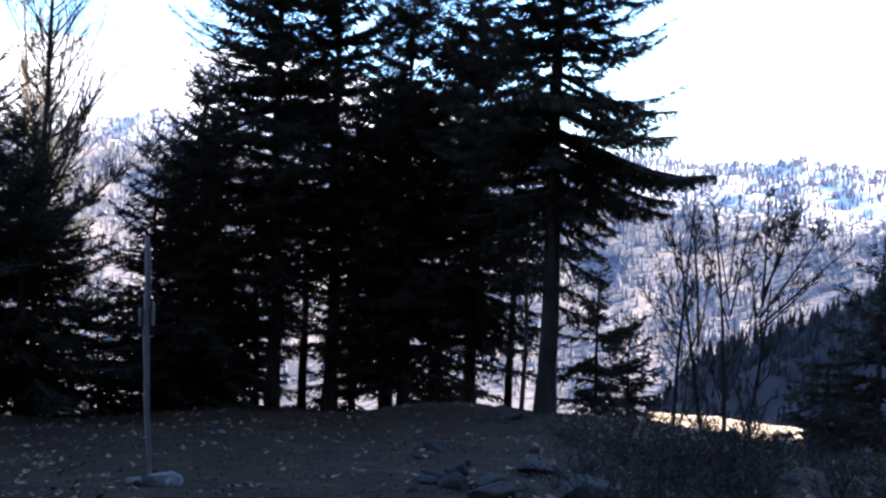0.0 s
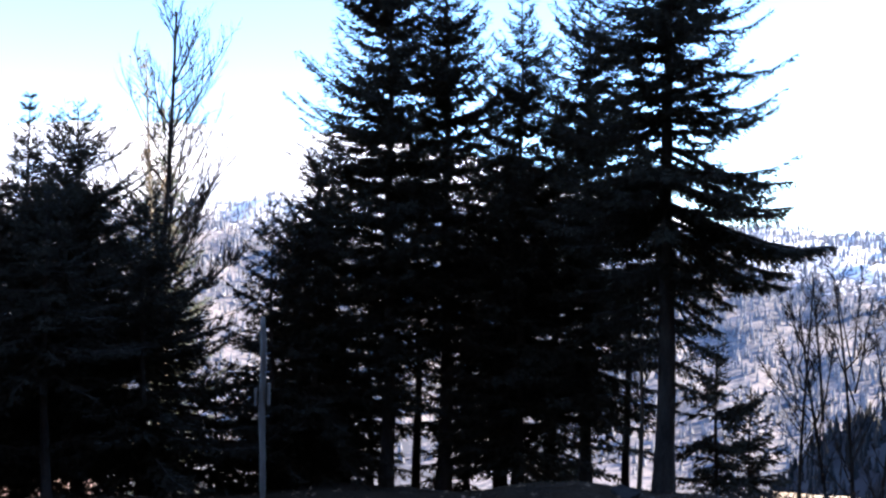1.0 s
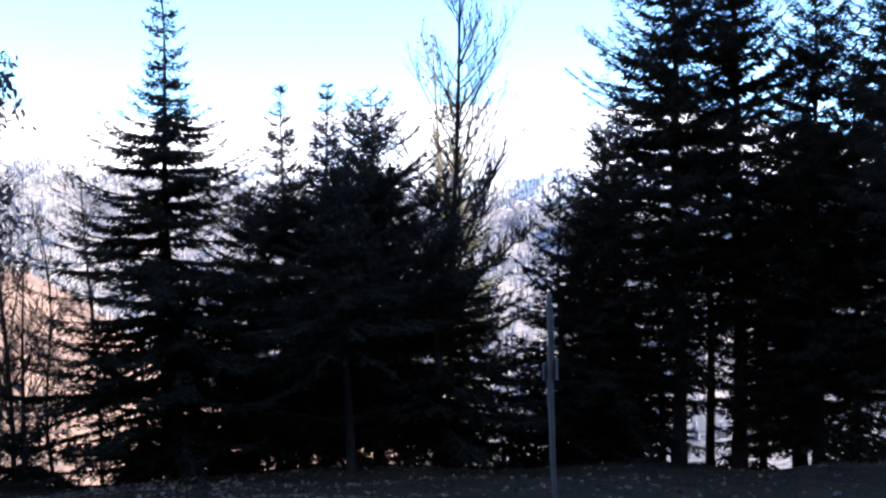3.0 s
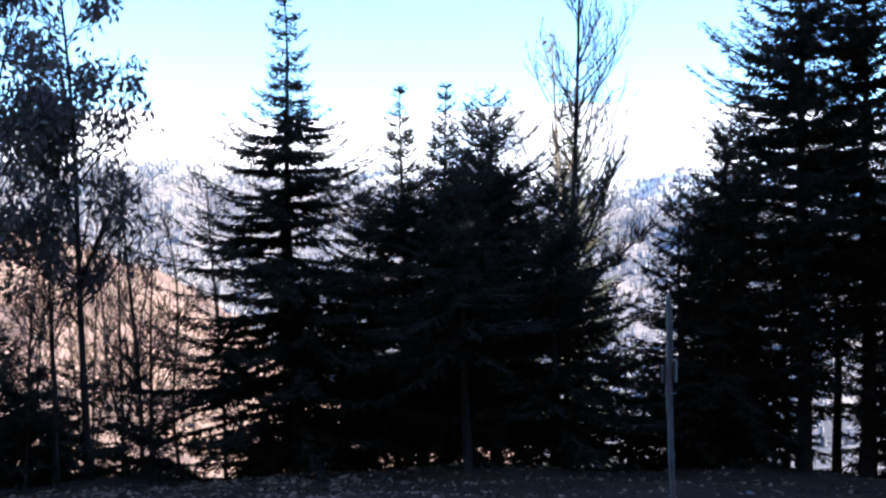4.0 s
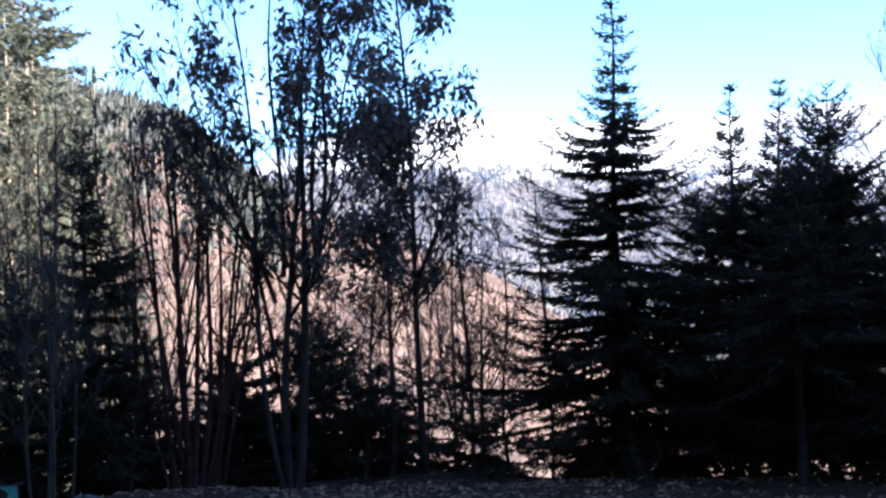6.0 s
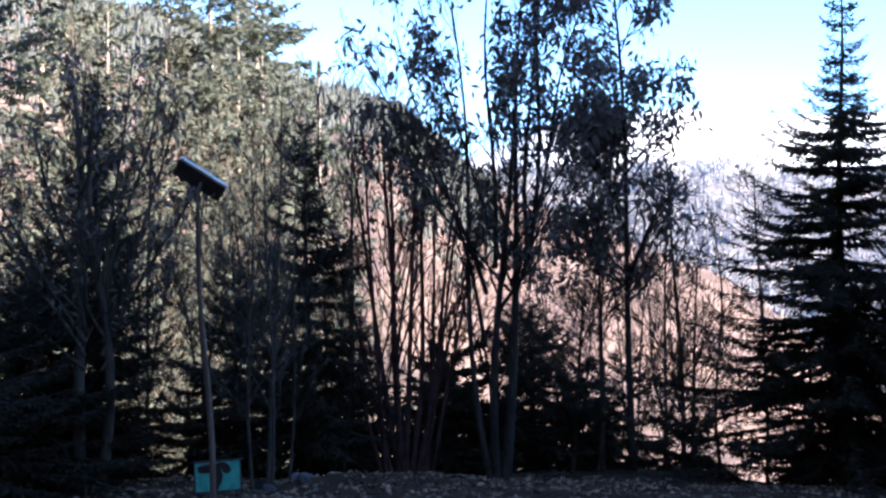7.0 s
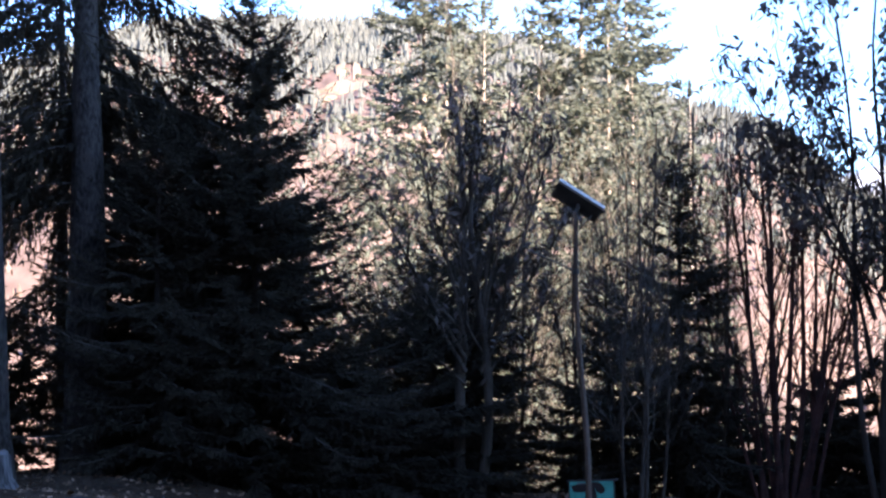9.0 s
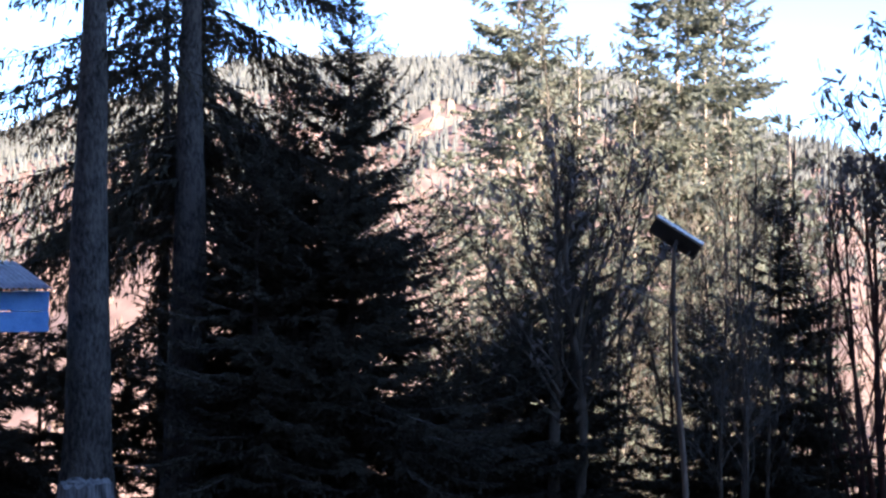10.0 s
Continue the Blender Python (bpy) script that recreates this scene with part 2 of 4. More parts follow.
def mound(x, y, cx, cy, rx, h):
    return h * np.exp(-((x - cx) ** 2 + (y - cy) ** 2) / (rx * rx))


def ground_z(x, y):
    x, y = np.asarray(x, float), np.asarray(y, float)
    r, az = np.hypot(x, y), np.degrees(np.arctan2(-x, y))
    base = -0.42 + 0.06 * smooth(45, 60, az) + 0.16 * smooth(64, 76, az) + 0.80 * smooth(74, 89, az)
    rim = 28.6 + 0.9 * wave(x, y, 17, 3) - 2.5 * smooth(58, 75, az) - 4.0 * smooth(0, -20, az)
    z = base * smooth(5, 15, r)
    z = z + (0.04 * wave(x, y, 3.1, 5) + 0.07 * wave(x, y, 8.0, 6)) * smooth(5, 14, r) + 0.025 * wave(x, y, 0.9, 7) + 0.012 * wave(x, y, 0.4, 10)
    z = z + mound(x, y, 0.3, 26.6, 1.6, 0.30) + mound(x, y, -20.4, 13.9, 1.3, 0.26) + mound(x, y, -21.6, 16.2, 1.6, 0.15) + mound(x, y, -22.4, 3.2, 1.6, 0.15) + mound(x, y, -12.0, 26.0, 1.8, 0.12) - mound(x, y, -3.9, 15.8, 2.2, 0.14) + mound(x, y, 11.6, 47.5, 10, 6.8)
    front = smooth(-60, -35, az) * (1 - smooth(110, 140, az))
    z = z - 0.137 * (np.minimum(r, 150) - 3.0 * smooth(0, 6, r)) * smooth(1, 6, r) * smooth(-75, -45, az) * (1 - smooth(115, 150, az)) - 0.41 * smooth(1, 6, r) * front
    fall = np.clip(r - rim, 0, None)
    drop = 0.5 * np.minimum(fall, 130) * smooth(0, 9, fall) + 0.36 * np.clip(fall - 130, 0, 560)
    z = z - front * drop
    # Unseen ridge on the sun's side, added to keep the terrace in shade.
    s, l = 0.94 * x + 0.342 * y, -0.342 * x + 0.94 * y
    z = z + 74 * smooth(30, 112, s) * (1 - smooth(33.5, 38, l)) * (1 + 0.06 * wave(x, y, 40, 9))
    # Unseen hill at the back, added to hold off sky light.
    z = z + 95 * smooth(10, 100, -y) * (1 + 0.06 * wave(x, y, 45, 8)) * (1 - front)
    return z


def build_ground():
    rad = np.concatenate([np.linspace(0.3, 10, 24), np.linspace(10.2, 34, 104), np.geomspace(35, 4700, 60)])
    azi = np.radians(np.concatenate([np.arange(-30, 105, 0.9), np.arange(105, 330, 3.0)]))
    R, A = np.meshgrid(rad, azi, indexing="ij")
    x, y = -R * np.sin(A), R * np.cos(A)
    nr, na = R.shape
    v = np.stack([x, y, ground_z(x, y)], -1).reshape(-1, 3)
    i, j = np.meshgrid(np.arange(nr - 1), np.arange(na), indexing="ij")
    j2 = (j + 1) % na
    f = np.stack([i * na + j, (i + 1) * na + j, (i + 1) * na + j2, i * na + j2], -1).reshape(-1, 4)
    v = np.concatenate([v, [[0, 0, v[:na, 2].mean()]]])
    cap = np.stack([np.arange(na), np.full(na, len(v) - 1), (np.arange(na) + 1) % na], 1)[:, ::-1]
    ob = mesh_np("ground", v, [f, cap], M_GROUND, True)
    tagged(ob, "dark brown dry turf terrace falling away to the valley", "ground", kind="structure")


build_ground()


def grass_bank():
    """Dry grass on the bank below the edge, its sunlight put into a pale colour."""
    t, q = np.meshgrid(np.linspace(0, math.tau, 41)[:-1], np.linspace(0, 1, 13), indexing="ij")
    edge = 1 + 0.12 * np.sin(3 * t + 1) + 0.08 * np.sin(7 * t)
    x, y = 11.5 + 4.1 * q * edge * np.cos(t), 46.5 + 6.0 * q * edge * np.sin(t)
    v = np.stack([x, y, -8.42 - 0.10 * (np.hypot(x, y) - 47.5) + 0.06 * wave(x, y, 3.0, 71) - 6.0 * smooth(0.86, 1, q)], -1).reshape(-1, 3)
    i, j = np.meshgrid(np.arange(40), np.arange(12), indexing="ij")
    f = np.stack([i * 13 + j, i * 13 + j + 1, (i + 1) % 40 * 13 + j + 1, (i + 1) % 40 * 13 + j], -1).reshape(-1, 4)
    tagged(mesh_np("grass_bank", v, f, M_BANK_SUNLIT, True), "dry grass bank with sunlight painted into its pale colour", "grass bank", kind="structure")


grass_bank()


def terrain(name, az0, az1, na, r0, r1, nr, height, mat, label, category):
    """A slope as a sheet over a sector, its height given by height(azimuth, run from 0 to 1, x, y)."""
    azi, run = np.linspace(az0, az1, na), np.linspace(0, 1, nr)
    A, U = np.meshgrid(azi, run, indexing="ij")
    R = r0 + (r1 - r0) * U
    x, y = -R * np.sin(np.radians(A)), R * np.cos(np.radians(A))
    z = height(A, U, x, y)
    v = np.stack([x, y, z], -1).reshape(-1, 3)
    i, j = np.meshgrid(np.arange(na - 1), np.arange(nr - 1), indexing="ij")
    f = np.stack([i * nr + j, (i + 1) * nr + j, (i + 1) * nr + j + 1, i * nr + j + 1], -1).reshape(-1, 4)[:, ::-1]
    return tagged(mesh_np(name, v, f, mat, True), label, category, kind="structure")


def hill_height(A, U, x, y):
    c = np.interp(A, [20, 28, 33, 36, 38, 44, 49.7, 53.2, 57.4, 62, 65.6, 72, 79, 83.6, 90, 95.3, 112], [-188, -152, -80, -44, -26, 5, 38, 88, 103, 129, 152, 162, 162, 154, 124, 96, 86])
    rise = np.where(U < 0.86, (U / 0.86) ** 0.85, 1 - (U - 0.86) * 1.6)
    return -118 + (c + 118) * rise + (8 * wave(x, y, 130, 21) + 3 * wave(x, y, 45, 22)) * smooth(0, 0.2, U) * (1 - 0.75 * smooth(0.7, 0.86, U))


def ridge_height(A, U, x, y):
    c = np.interp(A, [-45, -30, -21, -13, -6, 0, 8, 13.6, 16.5, 24, 32, 38, 46, 60, 76], [10, 20, 30, 42, 55, 76, 94, 98, 88, 108, 124, 140, 130, 78, 29])
    return -250 + (c + 250) * np.minimum(U / 0.8, 1) ** 1.1 - 300 * np.clip(U - 0.8, 0, 1) + (7 * wave(x, y, 480, 31) + 5 * wave(x, y, 150, 32) + 4 * wave(x, y, 70, 33)) * smooth(0, 0.3, U)


def snow_height(A, U, x, y):
    c = np.interp(A, [-45, -25, -13, 0, 8, 14, 20, 28, 34, 40, 46, 52, 60, 82], [-164, -134, -45, 286, 406, 430, 439, 406, 397, 435, 382, 228, 34, -114])
    return (c + 480) * np.minimum(U / 0.9, 1) - 480 - 600 * np.clip(U - 0.9, 0, 1) + (20 * wave(x, y, 700, 41) + 12 * wave(x, y, 240, 42)) * smooth(0, 0.3, U) * (1 - 0.8 * smooth(0.75, 0.9, U))


def dark_height(A, U, x, y):
    c = np.interp(A, [-60, -40, -26, -21, -16.2, -13.5, -11.4, -9, -6], [64, 31, -18, -46, -66, -79, -100, -120, -147])
    return -106 + (c + 106) * np.minimum(U / 0.85, 1) - 60 * np.clip(U - 0.85, 0, 1) + (2.5 * wave(x, y, 60, 51) + 1.2 * wave(x, y, 20, 52)) * smooth(0, 0.2, U)


terrain("hillside", 20, 112, 180, 250, 900, 70, hill_height, M_HILL, "sunlit reddish-brown hillside with conifers and a bare clearing", "hillside")
terrain("forest_ridge", -45, 76, 220, 900, 2700, 70, ridge_height, M_RIDGE_HAZE, "forested ridge patched with snow, blue haze painted into its colour", "mountain")
terrain("snow_mountain", -45, 82, 160, 2600, 4300, 40, snow_height, M_SNOW, "bright snow-covered mountain far away", "mountain")
terrain("shade_painted_slope", -60, -6, 80, 170, 560, 40, dark_height, M_HILL_SHADE, "wooded slope across the valley with shade painted into its colour", "hillside")


def far_wood(name, n, az0, az1, r0, r1, height, u_low, tall, mat, label, seed, clear=None, power=1.0, skirts=((0.06, 0.55, 0.20), (0.32, 0.80, 0.145), (0.58, 1.0, 0.09))):
    """Many small far conifers on a slope, each a ragged stack of skirts."""
    g = np.random.default_rng(seed)
    A = g.uniform(az0, az1, n)
    U = u_low + (0.88 - u_low) * g.uniform(0, 1, n) ** power
    R = r0 + (r1 - r0) * U
    x, y = -R * np.sin(np.radians(A)), R * np.cos(np.radians(A))
    keep = wave(x, y, (r1 - r0) * 0.16, seed + 1) > g.uniform(-1.5, 0.9, n) - 1.1 * smooth(0.6, 0.86, U)
    if clear:
        keep &= (((A - clear[0]) / clear[2]) ** 2 + ((U - clear[1]) / clear[3]) ** 2) > 1
    A, U, x, y = A[keep], U[keep], x[keep], y[keep]
    z = height(A, U, x, y) - 0.5
    n = len(A)
    h = tall * g.uniform(0.55, 1.25, n)
    p = np.stack([x, y, z], 1)
    parts = []
    for lo, hi, w in skirts:
        k = np.arange(6)
        ang = (k * np.pi / 3)[None] + g.uniform(0, 6, n)[:, None]
        rr = (w * h)[:, None] * g.uniform(0.7, 1.2, (n, 6))
        ring = p[:, None] + np.stack([np.cos(ang) * rr, np.sin(ang) * rr, h[:, None] * (lo + g.uniform(-0.03, 0.03, (n, 6)))], -1)
        apex = p[:, None] + np.stack([0 * h, 0 * h, h * hi], -1)[:, None]
        v = np.concatenate([ring, apex], 1)
        f = (np.arange(n) * 7)[:, None, None] + np.stack([k, (k + 1) % 6, np.full(6, 6)], 1)[None]
        parts.append((v.reshape(-1, 3), f.reshape(-1, 3)))
    v, f = joined(*parts)
    tagged(mesh_np(name, v, f, mat), label, "forest", kind="stuff")


def clearing(mid, run, half, depth, seed):
    """An irregular pale strip of meadow laid on the hillside."""
    t, q = np.meshgrid(np.linspace(0, math.tau, 49)[:-1], np.linspace(0, 1, 9), indexing="ij")
    edge = 1 + 0.16 * np.sin(2 * t + seed) + 0.14 * np.sin(5 * t + 2 * seed) + 0.1 * np.sin(9 * t + seed)
    A, U = mid + half * q * edge * np.cos(t), run + depth * q * edge * np.sin(t)
    R = 250 + 650 * U
    x, y = -R * np.sin(np.radians(A)), R * np.cos(np.radians(A))
    v = np.stack([x, y, hill_height(A, U, x, y) + 1.3 - 3.4 * smooth(0.82, 1.0, q)], -1).reshape(-1, 3)
    i, j = np.meshgrid(np.arange(48), np.arange(8), indexing="ij")
    f = np.stack([i * 9 + j, i * 9 + j + 1, (i + 1) % 48 * 9 + j + 1, (i + 1) % 48 * 9 + j], -1).reshape(-1, 4)
    tagged(mesh_np("clearing", v, f, M_CLEARING, True), "pale bare clearing high on the hillside", "clearing", kind="structure")


clearing(73.9, 0.625, 1.7, 0.014, 0.6)
clearing(74.3, 0.668, 0.24, 0.036, 1.4)
clearing(73.5, 0.662, 0.20, 0.030, 2.1)
clearing(75.2, 0.600, 0.7, 0.012, 2.9)
CLEARING = (74.0, 0.628, 1.9, 0.042)
far_wood("hill_forest", 18000, 48.5, 102, 250, 900, hill_height, 0.38, 9.5, M_FAR_TREE_HAZE, "sunlit conifer wood on the far hillside with haze painted in", 201, CLEARING, 0.38, ((0.06, 0.66, 0.19), (0.38, 1.0, 0.125)))
far_wood("hill_brush", 6500, 34, 112, 250, 900, hill_height, 0.02, 5.0, M_BRUSH, "pinkish bare scrub on the far hillside", 231, (74.0, 0.63, 1.7, 0.05), 1.0, ((0.0, 0.7, 0.26), (0.2, 1.0, 0.22)))
far_wood("slope_forest", 1500, -40, -7, 170, 560, dark_height, 0.4, 7.5, M_FAR_TREE_SHADE, "conifers along the slope with shade painted into their colour", 211, None, 0.45)
far_wood("ridge_forest", 27000, -24, 50, 900, 2700, ridge_height, 0.12, 14, M_RIDGE_TREE_HAZE, "conifers on the snow-patched ridge with haze painted in", 221, None, 0.8, ((0.05, 0.7, 0.19), (0.4, 1.0, 0.12)))


# ---- conifers ----
def foliage(start, az, el, L, u, rng, droop=0.25, sag=0.0, twig_gap=0.12, tuft=0.18, tuft_w=0.054, radius=2.0, tuft_gap=0.1, twig_max=0.5, twig_ratio=0.26, core=17, core_to=0.6, upturn=0.0, hang=0.0):
    """Branches from start points outwards, with twigs and needle tufts: wood arrays, needle arrays."""
    n = len(L)
    o = np.stack([np.cos(az), np.sin(az), 0 * az], 1)

    def along(k, s):
        d = L[k] * s
        zz = np.sin(el[k]) * d - droop * (1 - 0.6 * u[k]) * s * s * L[k] * 0.8 + (0.55 + 0.5 * u[k]) * droop * L[k] * s ** 4 - sag * L[k] * s * s + upturn * L[k] * s ** 3
        return start[k] + o[k] * (np.cos(el[k]) * d)[:, None] + np.stack([0 * d, 0 * d, zz], 1)

    seg = 5 if upturn else 3
    k = np.repeat(np.arange(n), seg)
    s0 = np.tile(np.arange(seg) / seg, n)
    s1 = s0 + 1 / seg
    rb = 0.010 + 0.012 * L[k] / max(radius, 0.5)
    wood = tubes(along(k, s0), along(k, s1), rb * (1 - s0 * 0.65), rb * (1 - s1 * 0.65), 3)
    cnt = np.maximum((L * 0.95 * (1 + 0.7 * u) / twig_gap).astype(int), 3) * 2
    k = np.repeat(np.arange(n), cnt)
    s = 0.05 + 0.95 * rng.uniform(0, 1, len(k)) ** 0.62
    side = rng.choice([-1.0, 1.0], len(k))
    p = along(k, s)
    fwd = unit(along(k, np.minimum(s + 0.03, 1.05)) - along(k, s - 0.03))
    lat = np.stack([-o[k][:, 1], o[k][:, 0], 0 * s], 1) * side[:, None]
    ang = np.radians(rng.uniform(30, 68, len(k)))
    td = unit(fwd * np.cos(ang)[:, None] + lat * np.sin(ang)[:, None] + np.array([0, 0, 1.0]) * ((-0.55 * (1 - 0.9 * u[k]) - 0.9 * sag - hang) * rng.uniform(-0.15, 1.3, len(k)))[:, None])
    tl = np.minimum(0.12 + 0.12 * hang + 0.10 * u[k] + twig_ratio * 1.1 * L[k] * np.clip(1.02 - s, 0, 1) ** 1.25, twig_max) * (1 - 0.4 * u[k]) * rng.uniform(0.55, 1.2, len(k))
    twigs = blades(p, td, tl, np.full(len(k), 0.016), rng)
    m = np.maximum((tl / tuft_gap).astype(int), 2)
    kk = np.repeat(np.arange(len(k)), m)
    w = rng.uniform(0.02, 1.0, len(kk))
    base = p[kk] + td[kk] * (tl[kk] * w)[:, None]
    nd = unit(td[kk] + rng.normal(0, 0.42, (len(kk), 3)) + np.array([0, 0, -0.10 - 0.5 * sag]))
    fine = (0.68 + 0.42 * (1 - s[kk])) * (1 - 0.12 * u[k][kk])
    needles = blades(base, nd, tuft * fine * rng.uniform(0.6, 1.3, len(kk)), tuft_w * fine * rng.uniform(0.7, 1.3, len(kk)), rng)
    # broad inner sprays that close the crown towards the trunk
    kc = np.repeat(np.arange(n), (np.maximum(L - 0.75, 0) * core * 1.3 * (u < 0.8)).astype(int))
    if len(kc):
        sc = core_to * rng.uniform(0, 1, len(kc))
        wc = rng.choice([-1.0, 1.0], len(kc))[:, None] * np.stack([-o[kc][:, 1], o[kc][:, 0], 0 * sc], 1)
        dc = unit(o[kc] * rng.uniform(0.1, 0.9, len(kc))[:, None] + wc * rng.uniform(0.2, 1.0, len(kc))[:, None] + np.array([0, 0, -0.45 - 0.6 * sag]) * rng.uniform(0, 1.5, len(kc))[:, None])
        shade = blades(along(kc, sc), dc, rng.uniform(0.18, 0.36, len(kc)), rng.uniform(0.07, 0.15, len(kc)), rng)
        return wood, joined(twigs, needles, shade)
    return wood, joined(twigs, needles)


def conifer_arrays(h, radius, bare, rng, rise=40.0, shape=0.72, per_m=25, thin_top=0.0, trunk_r=None, one_side=None, low_cut=0.0, **kw):
    """Trunk and crown arrays of a conifer that stands at the origin."""
    trunk_r = trunk_r or 0.010 * h + 0.03
    zs = np.linspace(-0.8, h, 18)
    wob = 0.035 * np.sin(zs * 0.9 + rng.uniform(0, 6))
    pts = np.stack([wob, 0.5 * wob, zs], 1)
    rad = trunk_r * np.clip(1 - np.clip(zs, 0, None) / h, 0.03, 1) ** 0.85 * (1 + 0.35 * np.exp(-np.clip(zs, 0, None) * 3))
    tv = stem(pts, rad, 10, 0.03)
    n = int(per_m * (h - bare))
    zb = bare + (h - bare - 0.05) * np.sort(rng.uniform(0, 1, n)) ** 1.05
    zb = np.clip(0.45 * zb + 0.55 * (np.round(zb / 0.42) * 0.42) + rng.normal(0, 0.05, n), bare, h - 0.03)
    u = np.clip((zb - bare) / (h - bare), 0, 1)
    L = 1.62 * radius * (1 - u) ** shape * (1 + 0.08 * u * (rise > 50)) * rng.uniform(0.66, 1.1, n) + 0.03 + 0.08 * rng.random(n)
    L = L * (1 - thin_top * smooth(0.60, 0.74, u) * 0.5)
    L = L * np.where(rng.random(n) < 0.14, 1.16, 1.0) * np.where(u < 0.1, rng.uniform(0.45, 1.0, n), 1) * (1 + 0.13 * np.sin(zb * 2.1 + rng.uniform(0, 6)))
    L = L * (1 - low_cut * (1 - smooth(0.12, 0.4, u)))
    keep = (u < 0.9) | (rng.random(n) < 0.6)
    zb, u, L = zb[keep], u[keep], L[keep]
    n = len(u)
    az = rng.uniform(0, 2 * np.pi, n) if not one_side else np.radians(one_side[0] + rng.uniform(-one_side[1], one_side[1], n))
    el = np.radians(rise * u ** 1.5 - (1 - u) * 8 + rng.normal(0, 8, n))
    start = np.stack([np.interp(zb, zs, pts[:, 0]), np.interp(zb, zs, pts[:, 1]), zb], 1)
    wood, crown = foliage(start, az, el, L, u, rng, radius=radius, **kw)
    tuft, tuft_w = kw.get("tuft", 0.13), kw.get("tuft_w", 0.035)
    q = rng.uniform(0, 1, 90)
    lead = np.stack([np.full(90, pts[-1, 0]), np.full(90, pts[-1, 1]), h - 0.9 + 0.9 * q], 1)
    tip = blades(lead, unit(rng.normal(0, 0.7, (90, 3)) + np.array([0, 0, 0.9])), tuft * (0.6 - 0.3 * q), np.full(90, tuft_w * 0.8), rng)
    return tv, wood, joined(crown, tip)


def plant(name, x, y, sink=0.05):
    root = new(name)
    root.location = (x, y, float(ground_z(x, y)) - sink)
    return root


SMALL = "small dark fir growing below the terrace edge"
FIR = "tall dark green fir tree at the terrace edge"


def conifer(x, y, top, radius, bare=0.6, seed=1, label=FIR, group="firs along the edge", needles=None, bark=None, name="fir_tree", **kw):
    """A fir of which the tip reaches the height top."""
    rng = np.random.default_rng(seed)
    root = plant(name, x, y)
    if label == SMALL:
        kw = {"per_m": 16, "tuft": 0.2, "tuft_w": 0.066, "tuft_gap": 0.11, "core": 26, "core_to": 0.8, **kw}
    trunk, wood, crown = conifer_arrays(top - root.location.z, radius, bare, rng, **kw)
    under(mesh_np("trunk", *trunk, bark or M_BARK, True), root)
    under(mesh_np("branchwork", *wood, bark or M_BARK, True), root)["kind"] = "stuff"
    under(mesh_np("crown", *crown, needles or M_NEEDLE), root)["kind"] = "stuff"
    return tagged(root, label, "tree", group)


def bough(root, start, az, length, el, rng, **kw):
    """A long single limb with hanging sprays."""
    a = np.radians(np.full(1, az))
    wood, crown = foliage(np.array([start], float), a, np.radians(np.full(1, el)), np.full(1, length), np.zeros(1), rng, radius=0.5, **kw)
    limb = under(mesh_np("bough", *wood, M_BARK, True), root, "long low bough with hanging sprays")
    sprays = under(mesh_np("needle_spray", *crown, M_NEEDLE), limb)
    sprays["kind"] = "stuff"


conifer(-6.95, 28.66, 2.59, 1.2, 0.3, 11)
conifer(-6.0, 29.37, 4.07, 1.95, 0.4, 12)
conifer(-4.12, 29.3, 10.8, 2.1, 2.0, 13, low_cut=0.5, shape=0.6, rise=38, per_m=31, upturn=0.12)
conifer(-2.75, 30.37, 9.6, 1.75, 3.9, 14, shape=0.62, rise=34, per_m=31, upturn=0.16, trunk_r=0.2)
conifer(-0.82, 29.97, 8.0, 1.9, 0.6, 15, low_cut=0.1, shape=0.66, rise=36, per_m=32, upturn=0.14)
conifer(0.92, 30.47, 8.6, 2.0, 2.0, 16, shape=0.62, rise=26, per_m=32, upturn=0.14)
cedar = conifer(2.58, 27.38, 11.6, 2.05, 5.0, 17, "tall cedar with spreading drooping boughs and a bare lower trunk", trunk_r=0.24, shape=0.55, rise=8, droop=0.3, twig_gap=0.075, twig_ratio=0.34, upturn=0.13, per_m=24)
cedar_rng = np.random.default_rng(171)
# height, direction, length, slope at the trunk, upturn
long_boughs = ((8.1, -2, 3.1, -26, 0.30), (7.9, 14, 2.6, -24, 0.28), (7.7, -14, 2.4, -28, 0.26), (6.75, 2, 4.1, -22, 0.26), (6.6, 9, 3.7, -24, 0.26), (6.7, -7, 3.8, -24, 0.28), (6.4, 18, 2.9, -22, 0.2), (6.2, -16, 3.0, -26, 0.2), (6.1, 4, 3.1, -30, 0.2), (7.3, 4, 3.0, -20, 0.26), (7.2, -8, 2.8, -22, 0.26))
short_boughs = ((6.1, -4, 2.6, -34, 0.16), (5.9, 8, 2.3, -34, 0.16), (5.4, 0, 1.8, -36, 0.14), (4.9, 12, 1.5, -34, 0.12), (4.6, -8, 1.5, -34, 0.1), (3.9, 6, 1.4, -28, 0.1), (3.2, -4, 1.2, -24, 0.1), (2.7, 8, 1.1, -22, 0.1), (5.1, 170, 2.2, -12, 0.1), (4.7, 200, 1.9, -16, 0.1), (5.4, 150, 2.3, -10, 0.1), (4.2, 60, 1.6, -14, 0.1), (4.3, 175, 1.9, -12, 0.1), (3.6, 190, 1.5, -14, 0.1), (6.9, 178, 2.5, -8, 0.14), (6.1, 190, 2.5, -10, 0.12), (6.5, 165, 2.6, -10, 0.12))
